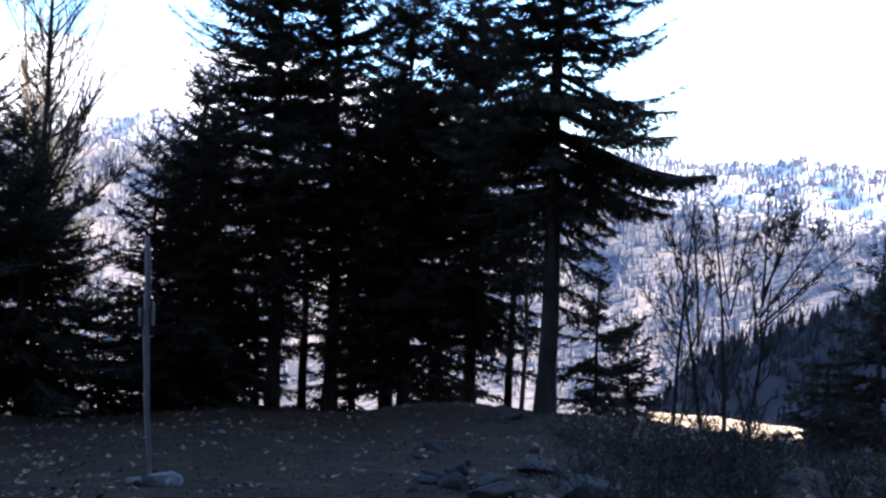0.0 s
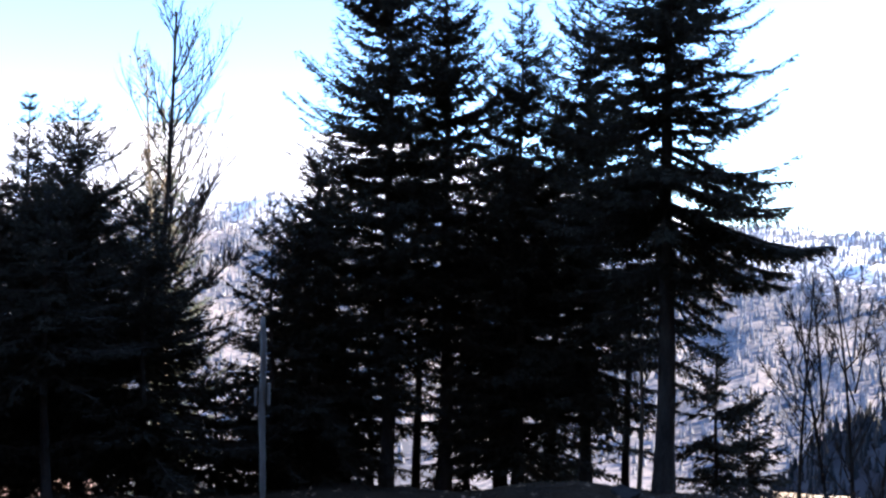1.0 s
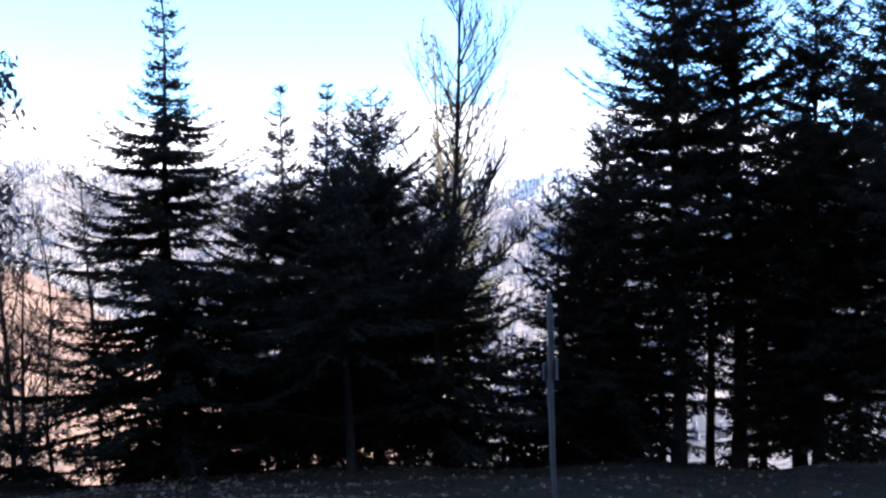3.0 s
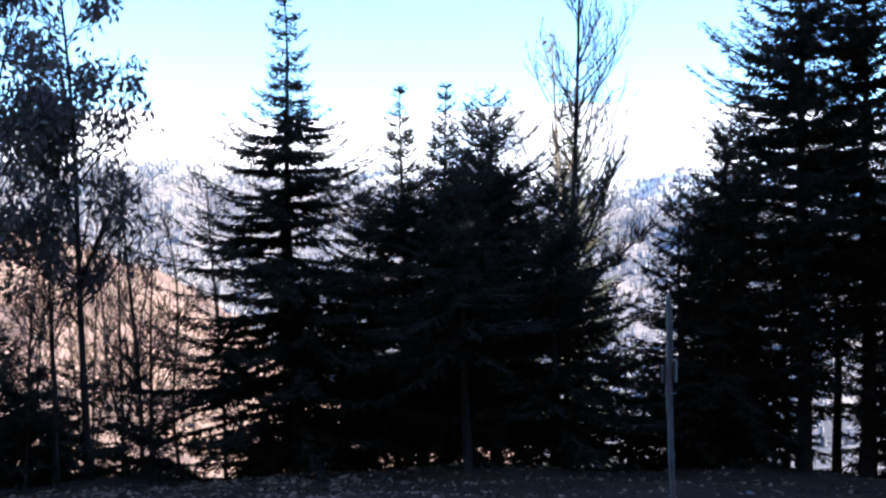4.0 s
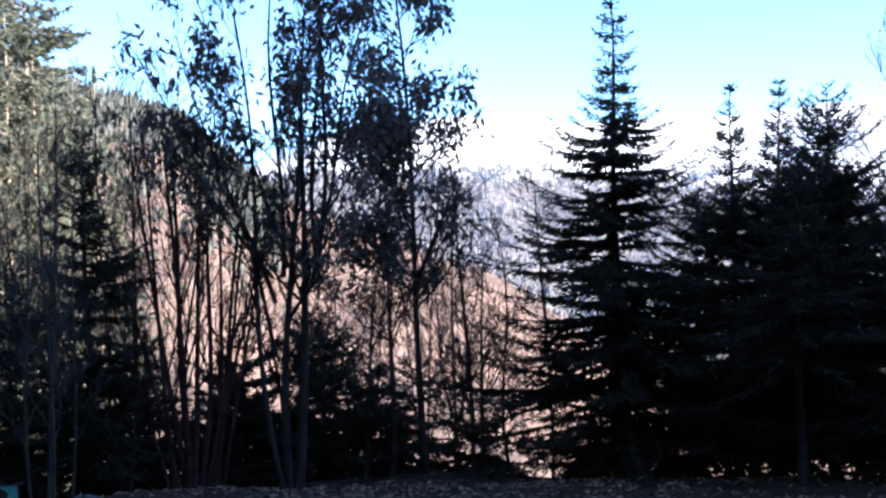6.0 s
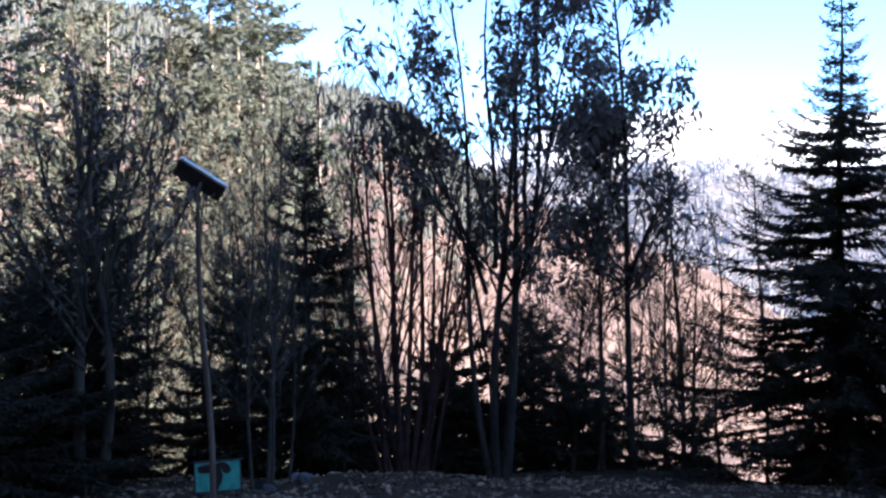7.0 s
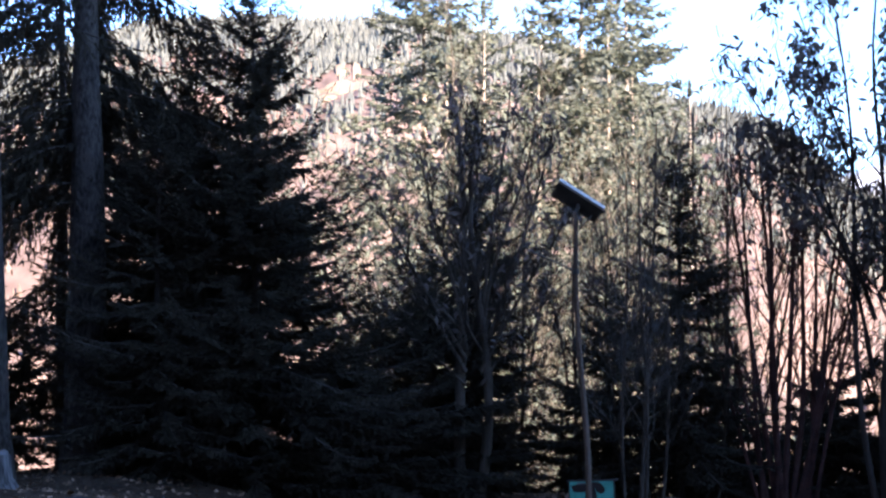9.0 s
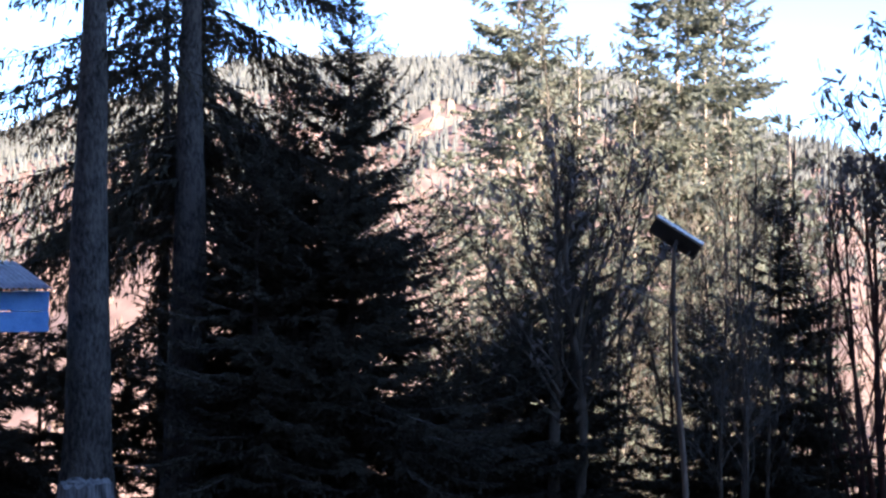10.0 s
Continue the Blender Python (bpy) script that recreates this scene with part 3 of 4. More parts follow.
for boughs in (long_boughs, short_boughs):
    for bz, baz, bl, bel, bup in boughs:
        bough(cedar, (0.05, 0, bz), baz, bl, bel, cedar_rng, sag=0.02, hang=0.5, droop=0.12, upturn=0.75 * bup, twig_gap=0.028, twig_max=0.62, twig_ratio=0.3, core=14, core_to=0.8, tuft=0.16, tuft_w=0.05)
conifer(-6.2, 32.7, 4.98, 1.5, 1.6, 31)
conifer(-1.5, 33.2, 6.22, 1.8, 2.0, 32, per_m=18, tuft_gap=0.12)
BEHIND = "dark fir standing behind the front row"
for bx, by, top, rr, bare, seed in ((-6.4, 31.6, 3.58, 1.6, 0.4, 802), (-5.0, 32.2, 2.18, 1.1, 0.4, 801), (-2.3, 32.6, 3.14, 1.2, 0.6, 814), (0.1, 33.2, 5.75, 1.8, 1.5, 803), (-6.8, 31.5, 1.63, 1.3, 0.3, 804), (2.1, 32.4, 4.2, 1.7, 4.7, 815), (-3.7, 32.6, 5.6, 1.5, 5.8, 816), (-1.3, 32.0, 4.09, 1.6, 3.0, 805), (-13.0, 31.2, 3.57, 1.9, 2.9, 806), (-10.9, 30.4, 2.41, 1.9, 1.6, 807), (-14.6, 31.0, 1.98, 1.8, 2.6, 808), (-16.9, 27.0, 0.30, 1.6, 0.2, 809), (-26.9, 5.6, 4.16, 2.1, 0.2, 810), (-26.2, 6.6, 1.90, 1.9, 0.1, 811), (-27.6, -1.2, 0.80, 1.6, 0.2, 812), (-25.6, 2.2, 1.49, 1.3, 0.2, 813)):
    conifer(bx, by, top, rr, bare, seed, BEHIND, per_m=15, tuft=0.24, tuft_w=0.08, tuft_gap=0.14, shape=0.55)
conifer(-8.4, 28.9, -1.3, 1.7, 0.1, 70, SMALL, shape=0.45)
conifer(4.35, 31.19, -0.94, 1.3, 0.2, 18, SMALL)
conifer(5.56, 33.03, -2.22, 1.2, 0.2, 19, SMALL)
conifer(9.45, 24.8, 0.43, 1.5, 0.2, 20, SMALL)
conifer(7.78, 23.2, -2.01, 1.0, 0.1, 33, SMALL)
conifer(-15.84, 24.89, 7.9, 3.55, 0.3, 21, "symmetrical dark fir with a slim spire", shape=1.12, rise=10, per_m=33, upturn=0.1, thin_top=0.75)
conifer(-14.27, 28.08, 5.39, 2.3, 1.1, 22, thin_top=1.0, shape=0.8, per_m=32)
conifer(-13.22, 28.59, 5.35, 2.3, 1.7, 23, thin_top=1.0, shape=0.75, per_m=32)
conifer(-11.71, 28.16, 5.05, 2.2, 0.9, 24, shape=0.6, per_m=31)
conifer(-9.65, 27.0, 2.79, 1.8, 0.2, 25, shape=0.55)
conifer(-15.6, 28.6, 2.7, 2.0, 0.3, 34)
conifer(-17.0, 25.4, -1.43, 1.5, 0.1, 59, SMALL, shape=0.5)
conifer(-11.03, 24.65, 3.30, 1.4, 2.7, 60, trunk_r=0.11)
conifer(-12.5, 30.2, 2.94, 2.0, 2.6, 41, shape=0.5, per_m=16, tuft_gap=0.12)
conifer(-23.98, 5.01, 7.75, 3.0, 0.3, 26, rise=42, shape=0.95, upturn=0.12, per_m=30)
conifer(-24.68, 3.96, 6.17, 2.3, 0.3, 27, rise=52)
conifer(-26.6, 2.9, 5.39, 1.7, 0.3, 55, shape=0.55)
conifer(-23.33, 3.0, 4.29, 1.6, 0.3, 35, rise=34)
conifer(-25.9, 3.6, 3.85, 2.0, 0.1, 56, shape=0.4, core=16, core_to=0.9)
conifer(-24.5, 7.55, -1.19, 1.9, 0.0, 58, SMALL, shape=0.35, core=24)
conifer(-25.23, 8.11, 0.30, 2.4, 0.1, 36, SMALL, shape=0.4)
conifer(-26.2, 9.0, 0.24, 2.2, 0.1, 54, SMALL, shape=0.4)
conifer(-27.65, 10.27, 1.77, 1.9, 0.2, 37, SMALL, shape=0.55)
conifer(-26.5, 9.9, 1.15, 1.9, 0.1, 61, SMALL, shape=0.4, core=26)
conifer(-26.7, 10.5, 0.34, 1.6, 0.1, 62, SMALL, shape=0.45, core=26)
conifer(-24.54, 6.9, -0.36, 1.7, 0.1, 39, SMALL, shape=0.45)
conifer(-24.1, 15.22, 4.24, 1.5, 0.3, 28)
conifer(-22.2, 20.15, -0.45, 1.5, 0.1, 67, SMALL, shape=0.6)
conifer(-23.2, 19.1, -0.5, 1.6, 0.1, 68, SMALL, shape=0.6)
conifer(-21.2, 21.6, -1.59, 1.1, 0.1, 69, SMALL, shape=0.6)
conifer(-23.69, 22.24, -0.3, 1.8, 0.1, 42, SMALL)
conifer(-23.01, 24.34, -2.24, 1.3, 0.1, 43, SMALL)
conifer(-19.83, 23.17, -3.35, 0.9, 0.1, 44, SMALL)
conifer(-24.17, 20.18, -2.58, 1.2, 0.1, 45, SMALL)
conifer(-24.38, 24.4, -2.98, 1.3, 0.1, 46, SMALL)
conifer(-25.42, 20.24, -1.80, 1.3, 0.1, 47, SMALL)
conifer(-27.52, 19.1, -0.64, 1.5, 0.1, 48, SMALL)
conifer(-26.36, 13.24, -2.3, 1.3, 0.1, 49, SMALL)

low_rng = np.random.default_rng(700)
for k in (1, 3, 4, 5, 6, 7, 8, 9, 10, 11, 12):
    az, dist = radians(37.5 + 1.55 * k), low_rng.uniform(29.8, 34)
    conifer(-dist * math.sin(az), dist * math.cos(az), low_rng.uniform(-3.7, -1.7), low_rng.uniform(1.1, 1.6), 0.1, 701 + k, SMALL, shape=0.5, per_m=16)
conifer(-25.3, 14.1, -0.12, 1.4, 0.1, 63, SMALL, shape=0.5)
conifer(-24.6, 16.2, -1.19, 1.3, 0.1, 64, SMALL, shape=0.5)
conifer(-27.5, 16.9, -0.17, 1.4, 0.1, 65, SMALL, shape=0.5)
conifer(-26.9, 14.8, 1.03, 1.3, 0.1, 66, SMALL, shape=0.6)
conifer(-27.7, 11.5, 5.65, 1.6, 0.3, 50, SMALL.replace("small", "slim"), rise=56)
conifer(-25.4, -1.9, 1.0, 1.4, 0.1, 57, shape=0.6)
conifer(-26.0, -2.2, -0.6, 1.5, 0.1, 51, SMALL, shape=0.55)
conifer(-28.0, 0.2, 0.5, 1.8, 0.1, 52, SMALL, shape=0.45)
conifer(-27.0, -4.0, -0.6, 1.6, 0.1, 53, SMALL, shape=0.55)

# old spruces beside the hut
OLD = "massive old spruce with drooping curtains of dark needles"
for k, (px, py, top, rr, tr, bare, dense) in enumerate(((-22.42, -0.14, 12.86, 1.4, 0.46, 7.6, 1.6), (-24.43, 1.75, 13.54, 3.0, 0.47, 5.6, 10.5), (-27.45, 1.42, 11.52, 2.0, 0.16, 1.6, 6.5))):
    conifer(px, py, top, rr, bare, 150 + k, OLD, "old spruces", bark=M_BARK_OLD, name="old_spruce", sag=0.42, hang=1.5, upturn=0.12, per_m=dense, trunk_r=tr, shape=0.3, rise=5, twig_gap=0.11, tuft=0.2, tuft_w=0.06, twig_max=1.15, twig_ratio=0.4, core=6, core_to=0.9, one_side=(180, 118))

# trees on the slope below, with sunlight put into lighter needles and bark
PINE = "tall pine with pale trunk and needles painted sunlit olive"
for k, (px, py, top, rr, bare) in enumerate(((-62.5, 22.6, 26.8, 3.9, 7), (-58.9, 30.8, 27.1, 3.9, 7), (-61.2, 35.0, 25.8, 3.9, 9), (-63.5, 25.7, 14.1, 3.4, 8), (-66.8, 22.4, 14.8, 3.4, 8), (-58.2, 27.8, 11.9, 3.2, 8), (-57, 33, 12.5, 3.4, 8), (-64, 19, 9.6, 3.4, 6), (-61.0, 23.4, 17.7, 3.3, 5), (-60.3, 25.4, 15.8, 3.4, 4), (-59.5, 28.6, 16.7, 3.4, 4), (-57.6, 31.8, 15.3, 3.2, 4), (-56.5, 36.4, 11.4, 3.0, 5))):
    conifer(px, py, top, rr, bare, 130 + k, PINE, "pines below the terrace", M_NEEDLE_SUNLIT, M_BARK_PINE, "pine_tree", per_m=9 if k < 3 else 5.6, twig_gap=0.36, tuft=0.54, tuft_w=0.25, tuft_gap=0.22, shape=0.4, twig_max=1.0, twig_ratio=0.42, trunk_r=0.38, sag=0.3, core=7, core_to=0.9)
conifer(-13.5, 40.2, 6.4, 1.7, 1.0, 141, "conifer below the edge painted in sunlit olive", "pines below the terrace", M_NEEDLE_SUNLIT, M_BARK_PINE, "pine_tree", per_m=15, tuft=0.26, tuft_w=0.09, tuft_gap=0.14, shape=0.6)


# ---- bare and leafy broadleaf trees ----
def limbs(p0, d, L, r, rng, up, wander, seg=4):
    """Curved limbs as tapered segments, and a function that gives places along them."""
    n = len(L)
    w1 = rng.normal(0, wander, (n, 3))
    w2 = rng.normal(0, wander * 0.6, (n, 3))

    def along(k, s):
        s = np.asarray(s)
        bow = (s * s)[:, None] * (w1[k] + np.array([0, 0, up])) + (np.sin(s * 6.0) * 0.35)[:, None] * w2[k]
        return p0[k] + (d[k] * s[:, None] + bow) * L[k][:, None]

    k = np.repeat(np.arange(n), seg)
    s0 = np.tile(np.arange(seg) / seg, n)
    s1 = s0 + 1 / seg
    return along, (along(k, s0), along(k, s1), r[k] * (1 - 0.72 * s0), r[k] * (1 - 0.72 * s1))


def offshoots(along, n, L, r, count, ratio, angle, low, rng, lift=0.2, taper=0.55):
    """Side limbs of limbs: their starts, directions, lengths and radii."""
    k = np.repeat(np.arange(n), count)
    s = rng.uniform(low, 1.0, len(k))
    p = along(k, s)
    fwd = unit(along(k, np.minimum(s + 0.02, 1.02)) - along(k, s - 0.02))
    a = np.radians(angle * rng.uniform(0.65, 1.35, len(k)))[:, None]
    side = unit(np.cross(fwd, rng.normal(size=(len(k), 3))))
    d = unit(fwd * np.cos(a) + side * np.sin(a) + np.array([0, 0, lift]))
    return p, d, L[k] * ratio * (1.15 - 0.75 * s) * rng.uniform(0.6, 1.25, len(k)), np.maximum(r[k] * (1 - 0.72 * s) * taper, 0.0065)


def leaf_cards(points, per, size, rng, spread=0.17, hang=0.7):
    """Small folded leaves in loose clusters."""
    n = len(points) * per
    base = np.repeat(points, per, 0) + rng.normal(0, spread, (n, 3))
    d = unit(rng.normal(0, 0.6, (n, 3)) + np.array([0, 0, -hang]))
    w = unit(np.cross(d, rng.normal(size=(n, 3))))
    s = size * rng.uniform(0.6, 1.3, n)[:, None]
    v = np.stack([base, base + d * s * 0.5 + w * s * 0.19, base + d * s, base + d * s * 0.5 - w * s * 0.19], 1).reshape(-1, 3)
    return v, np.arange(len(v)).reshape(-1, 4)


def broadleaf(x, y, stems, seed, label, name="bare_tree", group="", bark=None, twig=None, counts=(14, 7, 4), ratios=(0.34, 0.5, 0.5), angles=(38, 36, 34), low=0.3, up=0.12, wander=0.05, leaves=0, leaf_size=0.13, leaf_mat=None, leaf_from=0.0, leaf_part=1.0, category="tree", taper=0.5, sprigs=8):
    """stems: (x, y) of the foot, or (x, y, z) of the fork, (x, y, z) of the tip, radius."""
    rng = np.random.default_rng(seed)
    root = plant(name, x, y)
    p0 = np.array([(*foot, -0.1) if len(foot) == 2 else foot for foot, _, _ in stems], float)
    tip = np.array([t for _, t, _ in stems], float)
    L = np.linalg.norm(tip - p0, axis=1)
    d = unit(tip - p0)
    r = np.array([q for _, _, q in stems], float)
    level, first = 0, None
    along, seg = limbs(p0, d, L, r, rng, 0.0, wander * 0.6, 9)
    for i in range(len(stems)):
        pick = slice(i * 9, i * 9 + 9)
        pts = np.concatenate([seg[0][pick], seg[1][pick][-1:]])
        rad = np.concatenate([seg[2][pick], seg[3][pick][-1:]])
        under(mesh_np("trunk", *stem(pts, rad, 8), bark or M_BARK_GREY, True), root)
    n, fine, ends = len(stems), [], None
    for count, ratio, angle in zip(counts, ratios, angles):
        p, d, L, r = offshoots(along, n, L, r, count, ratio, angle, low if level == 0 else 0.25, rng, 0.15, taper if level == 0 else 0.65)
        n = len(L)
        along, seg = limbs(p, d, L, r, rng, up, wander * 2, (4, 2 if len(counts) > 2 else 1, 1)[level])
        sides = 5 if level == 0 else 3
        if level == 0:
            under(mesh_np("branchwork", *tubes(*seg, sides), bark or M_BARK_GREY, True), root)["kind"] = "stuff"
        else:
            if level == 2:
                v2, f2 = blades(seg[0], unit(seg[1] - seg[0]), np.linalg.norm(seg[1] - seg[0], axis=1), seg[2] * 2.2, rng)
                slivers = joined(slivers, (v2, f2))
            else:
                fine.append(tubes(*seg, sides))
            if level == 1:
                k = np.repeat(np.arange(n), sprigs)
                at = along(k, rng.uniform(0.15, 1.0, len(k)))
                way = unit(d[k] + rng.normal(0, 0.33, (len(k), 3)) + np.array([0, 0, 0.25]))
                slivers = blades(at, way, L[k] * rng.uniform(0.25, 0.6, len(k)), np.full(len(k), 0.015), rng)
        ends = along(np.arange(n), np.full(n, 0.95))
        level += 1
    twigs, twig_faces = joined(*fine)
    under(mesh_np("twiggery", np.concatenate([twigs, slivers[0]]), [twig_faces, slivers[1] + len(twigs)], twig or M_TWIG), root)["kind"] = "stuff"
    if leaves:
        ends = ends[(ends[:, 2] > leaf_from) & (rng.random(len(ends)) < leaf_part)]
        under(mesh_np("foliage", *leaf_cards(ends, leaves, leaf_size, rng, 0.15), leaf_mat or M_LEAF_DRY), root, "withered leaves in loose clusters")["kind"] = "stuff"
    return tagged(root, label, category, group)


LEAFY = "broadleaf tree with dark withered leaves in its crown"
broadleaf(-20.4, 18.4, [((-0.05, -0.05), (0.45, 0.5, 8.2), 0.13), ((0.24, 0.26, 4.8), (1.0, 1.1, 11.7), 0.065), ((0.3, 0.33, 5.4), (0.4, 0.45, 11.8), 0.06), ((-0.17, -0.18), (-0.25, -0.3, 9.0), 0.11), ((-0.2, -0.22, 5.0), (-0.55, -0.6, 11.6), 0.06), ((0.06, 0.07, 2.6), (0.15, 0.17, 11.2), 0.07), ((-0.27, -0.29), (-1.0, -1.1, 10.8), 0.075), ((-0.35, -0.4, 3.2), (-1.6, -1.8, 11.0), 0.05), ((0.04, 0.04, 4.6), (1.25, 1.4, 11.0), 0.055), ((-0.35, -0.35, 4.4), (-2.0, -2.2, 10.6), 0.055), ((0.08, 0.08, 5.4), (1.5, 1.65, 9.0), 0.04), ((-0.4, -0.4, 5.0), (-2.1, -2.3, 8.4), 0.04), ((-0.3, -0.3, 6.0), (-1.4, -1.6, 11.3), 0.04)], 61, LEAFY, "leafy_tree", bark=M_BARK, wander=0.09,
          counts=(13, 7, 3), ratios=(0.33, 0.45, 0.5), low=0.34, leaves=10, leaf_from=4.2, leaf_part=0.15, leaf_size=0.24, sprigs=6)
broadleaf(-19.8, 21.85, [((0.1, 0.1), (0.0, 0.0, 12.3), 0.095), ((-0.45, -0.4), (-0.5, -0.5, 9.4), 0.05)], 62, LEAFY, "leafy_tree", bark=M_BARK, wander=0.03, counts=(44, 9, 3), low=0.3, ratios=(0.24, 0.5, 0.5), angles=(54, 38, 34), leaves=11, leaf_from=4.6, leaf_part=0.26, leaf_size=0.24, sprigs=6)
broadleaf(-20.9, 21.0, [((0, 0), (0.1, 0.1, 6.0), 0.06), ((0.5, 0.4), (0.6, 0.5, 5.6), 0.05)], 63, LEAFY, "leafy_tree", counts=(16, 7, 4), leaves=3, leaf_from=2, leaf_part=0.3)
SLIM = "slender bare tree with fine upright twigs"
SLIMS = "slender bare trees"
for k, (bx, by, tx, ty, tz, rr) in enumerate(((-19.44, 23.5, -0.07, -0.06, 7.6, 0.075), (-19.27, 23.64, 0.04, 0.03, 5.6, 0.065), (-18.67, 24.12, -0.04, 0, 6.2, 0.055), (-18.4, 25.6, -0.1, -0.1, 8.2, 0.06), (-21.28, 12.14, -0.07, -0.1, 6.6, 0.042), (-21.09, 12.47, 0, 0, 7.2, 0.042), (-22.3, 13.6, 0, 0, 7.8, 0.04), (-22.0, 12.9, 0.2, 0.4, 7.2, 0.05), (-24.6, 16.9, 0, 0, 10.2, 0.05), (-25.1, 16.3, 0.1, 0.1, 9.6, 0.05), (-23.9, 17.9, 0.1, 0.1, 9.0, 0.05), (-23.6, 15.9, 0.1, 0.1, 8.2, 0.04))):
    broadleaf(bx, by, [((0, 0), (tx, ty, tz), rr)], 70 + k, SLIM, group=SLIMS, counts=(24, 8, 2) if k < 4 else (20, 7, 2), ratios=(0.25, 0.5, 0.5), low=0.2, angles=(50, 42, 36) if k < 4 else (34, 32, 30), wander=0.09, sprigs=5 if k < 4 else 8, twig=M_TWIG if k < 4 else M_TWIG_GREY)
BARE_R = "bare tree with fanned fine branches below the edge"


def fanned_tree(bx, by, seed, fan, leaves=0):
    broadleaf(bx, by, fan, seed, BARE_R, group="bare trees below the edge", bark=M_BARK, twig=M_TWIG, counts=(16, 7, 2), ratios=(0.22, 0.5, 0.5), low=0.3, angles=(40, 34, 32), sprigs=4, wander=0.04, leaves=leaves, leaf_from=8.1, leaf_part=0.035, leaf_size=0.22)


fanned_tree(6.66, 31.86, 90, [((0, 0), (-0.04, 0.01, 7.44), 0.062), ((-0.07, 0.02, 4.32), (-0.68, 0.15, 6.17), 0.022), ((-0.07, 0.02, 4.95), (0.47, -0.11, 7.15), 0.022), ((-0.05, 0.01, 3.70), (-1.10, 0.23, 5.22), 0.020), ((-0.06, 0.01, 5.58), (-0.35, 0.08, 7.27), 0.020)])
fanned_tree(7.74, 32.21, 91, [((0, 0), (-0.99, 0.24, 7.75), 0.072), ((-0.39, 0.10, 4.45), (-0.61, 0.15, 8.55), 0.045), ((-0.31, 0.08, 3.97), (-1.75, 0.40, 5.81), 0.025), ((-0.61, 0.15, 5.87), (-1.44, 0.34, 7.74), 0.024), ((-0.40, 0.10, 4.61), (0.05, -0.01, 7.95), 0.024)])
fanned_tree(8.14, 31.69, 92, [((0, 0), (-0.23, 0.06, 8.58), 0.070), ((-0.10, 0.03, 4.94), (-0.95, 0.25, 7.71), 0.030), ((-0.11, 0.03, 5.25), (0.35, -0.10, 7.76), 0.030), ((-0.12, 0.03, 5.57), (-0.66, 0.17, 8.49), 0.026), ((-0.13, 0.04, 6.19), (0.03, -0.01, 8.67), 0.024)])
fanned_tree(8.68, 32.37, 93, [((0, 0), (0.40, -0.12, 6.60), 0.085), ((0.39, -0.12, 6.45), (0.46, -0.13, 9.52), 0.040), ((0.40, -0.12, 6.60), (1.37, -0.42, 9.16), 0.045), ((0.39, -0.11, 6.29), (1.03, -0.31, 8.84), 0.040), ((0.35, -0.10, 5.97), (2.02, -0.65, 8.56), 0.040), ((0.34, -0.10, 5.73), (2.59, -0.86, 8.13), 0.038), ((0.30, -0.09, 5.49), (1.94, -0.62, 7.32), 0.030), ((0.28, -0.08, 5.33), (0.03, -0.01, 8.48), 0.030), ((0.19, -0.05, 4.68), (1.42, -0.44, 6.35), 0.024)], leaves=12)
broadleaf(2.08, 28.42, [((0, 0), (0.18, 0, 5.6), 0.065)], 98, SLIM, group=SLIMS, counts=(14, 6, 3), low=0.35)
broadleaf(-22.74, 17.14, [((0, 0), (-0.3, -0.4, 9.2), 0.085), ((0.1, 0.1), (0.5, 0.6, 8.4), 0.078), ((-0.1, -0.1), (-0.9, -1.1, 8.3), 0.078), ((0.15, 0.2), (0.9, 1.2, 7.6), 0.069), ((0, 0), (0.1, 0.2, 8.8), 0.078), ((0.25, 0.3), (1.2, 1.5, 6.6), 0.058), ((-0.2, -0.25), (-1.2, -1.5, 7.4), 0.058), ((0.35, 0.4), (0.6, 0.8, 7.9), 0.058), ((-0.3, -0.35), (-0.7, -0.85, 8.6), 0.062), ((-0.1, -0.12), (-0.15, -0.2, 9.1), 0.069), ((0.3, 0.35), (0.95, 1.15, 8.2), 0.055), ((-0.35, -0.4), (-1.4, -1.7, 6.4), 0.051), ((0.4, 0.5), (1.3, 1.6, 7.6), 0.051)], 85,
          "many-stemmed bare tree with reddish-brown twigs", bark=M_TWIG_RED, twig=M_TWIG_RED, leaves=6, leaf_from=5.8, leaf_part=0.06, leaf_size=0.26, sprigs=5, counts=(11, 6, 2), ratios=(0.27, 0.45, 0.5), angles=(27, 28, 28), low=0.2)
FORK_R = np.array([0.376, 0.927])          # along the slope, across the view


def beside(r, z):
    return (float(FORK_R[0] * r), float(FORK_R[1] * r), z)


broadleaf(-24.55, 9.96, [(beside(-0.18, -0.1), beside(0.12, 8.3), 0.155), (beside(0.24, -0.1), beside(0.42, 8.1), 0.13), (beside(-0.05, 2.9), beside(-1.75, 5.6), 0.05), (beside(-0.04, 3.2), beside(-2.4, 7.4), 0.055),
                         (beside(-0.02, 3.4), beside(-1.2, 8.4), 0.06), (beside(0.0, 3.8), beside(-0.5, 9.0), 0.055), (beside(0.30, 2.9), beside(2.0, 6.4), 0.055), (beside(0.31, 3.2), beside(2.4, 8.5), 0.055),
                         (beside(0.32, 3.6), beside(1.5, 9.0), 0.055), (beside(0.33, 4.2), beside(1.0, 9.2), 0.05), (beside(-0.04, 2.6), beside(-1.9, 4.3), 0.035), (beside(0.30, 2.6), beside(1.7, 4.6), 0.035)], 86,
          "twin-stemmed bare tree with a vase of upright grey branches", counts=(15, 8, 2), ratios=(0.26, 0.45, 0.5), low=0.3, angles=(34, 34, 30), leaves=5, leaf_part=0.05, leaf_size=0.24, bark=M_BARK_GREY, twig=M_TWIG, sprigs=7, wander=0.08)
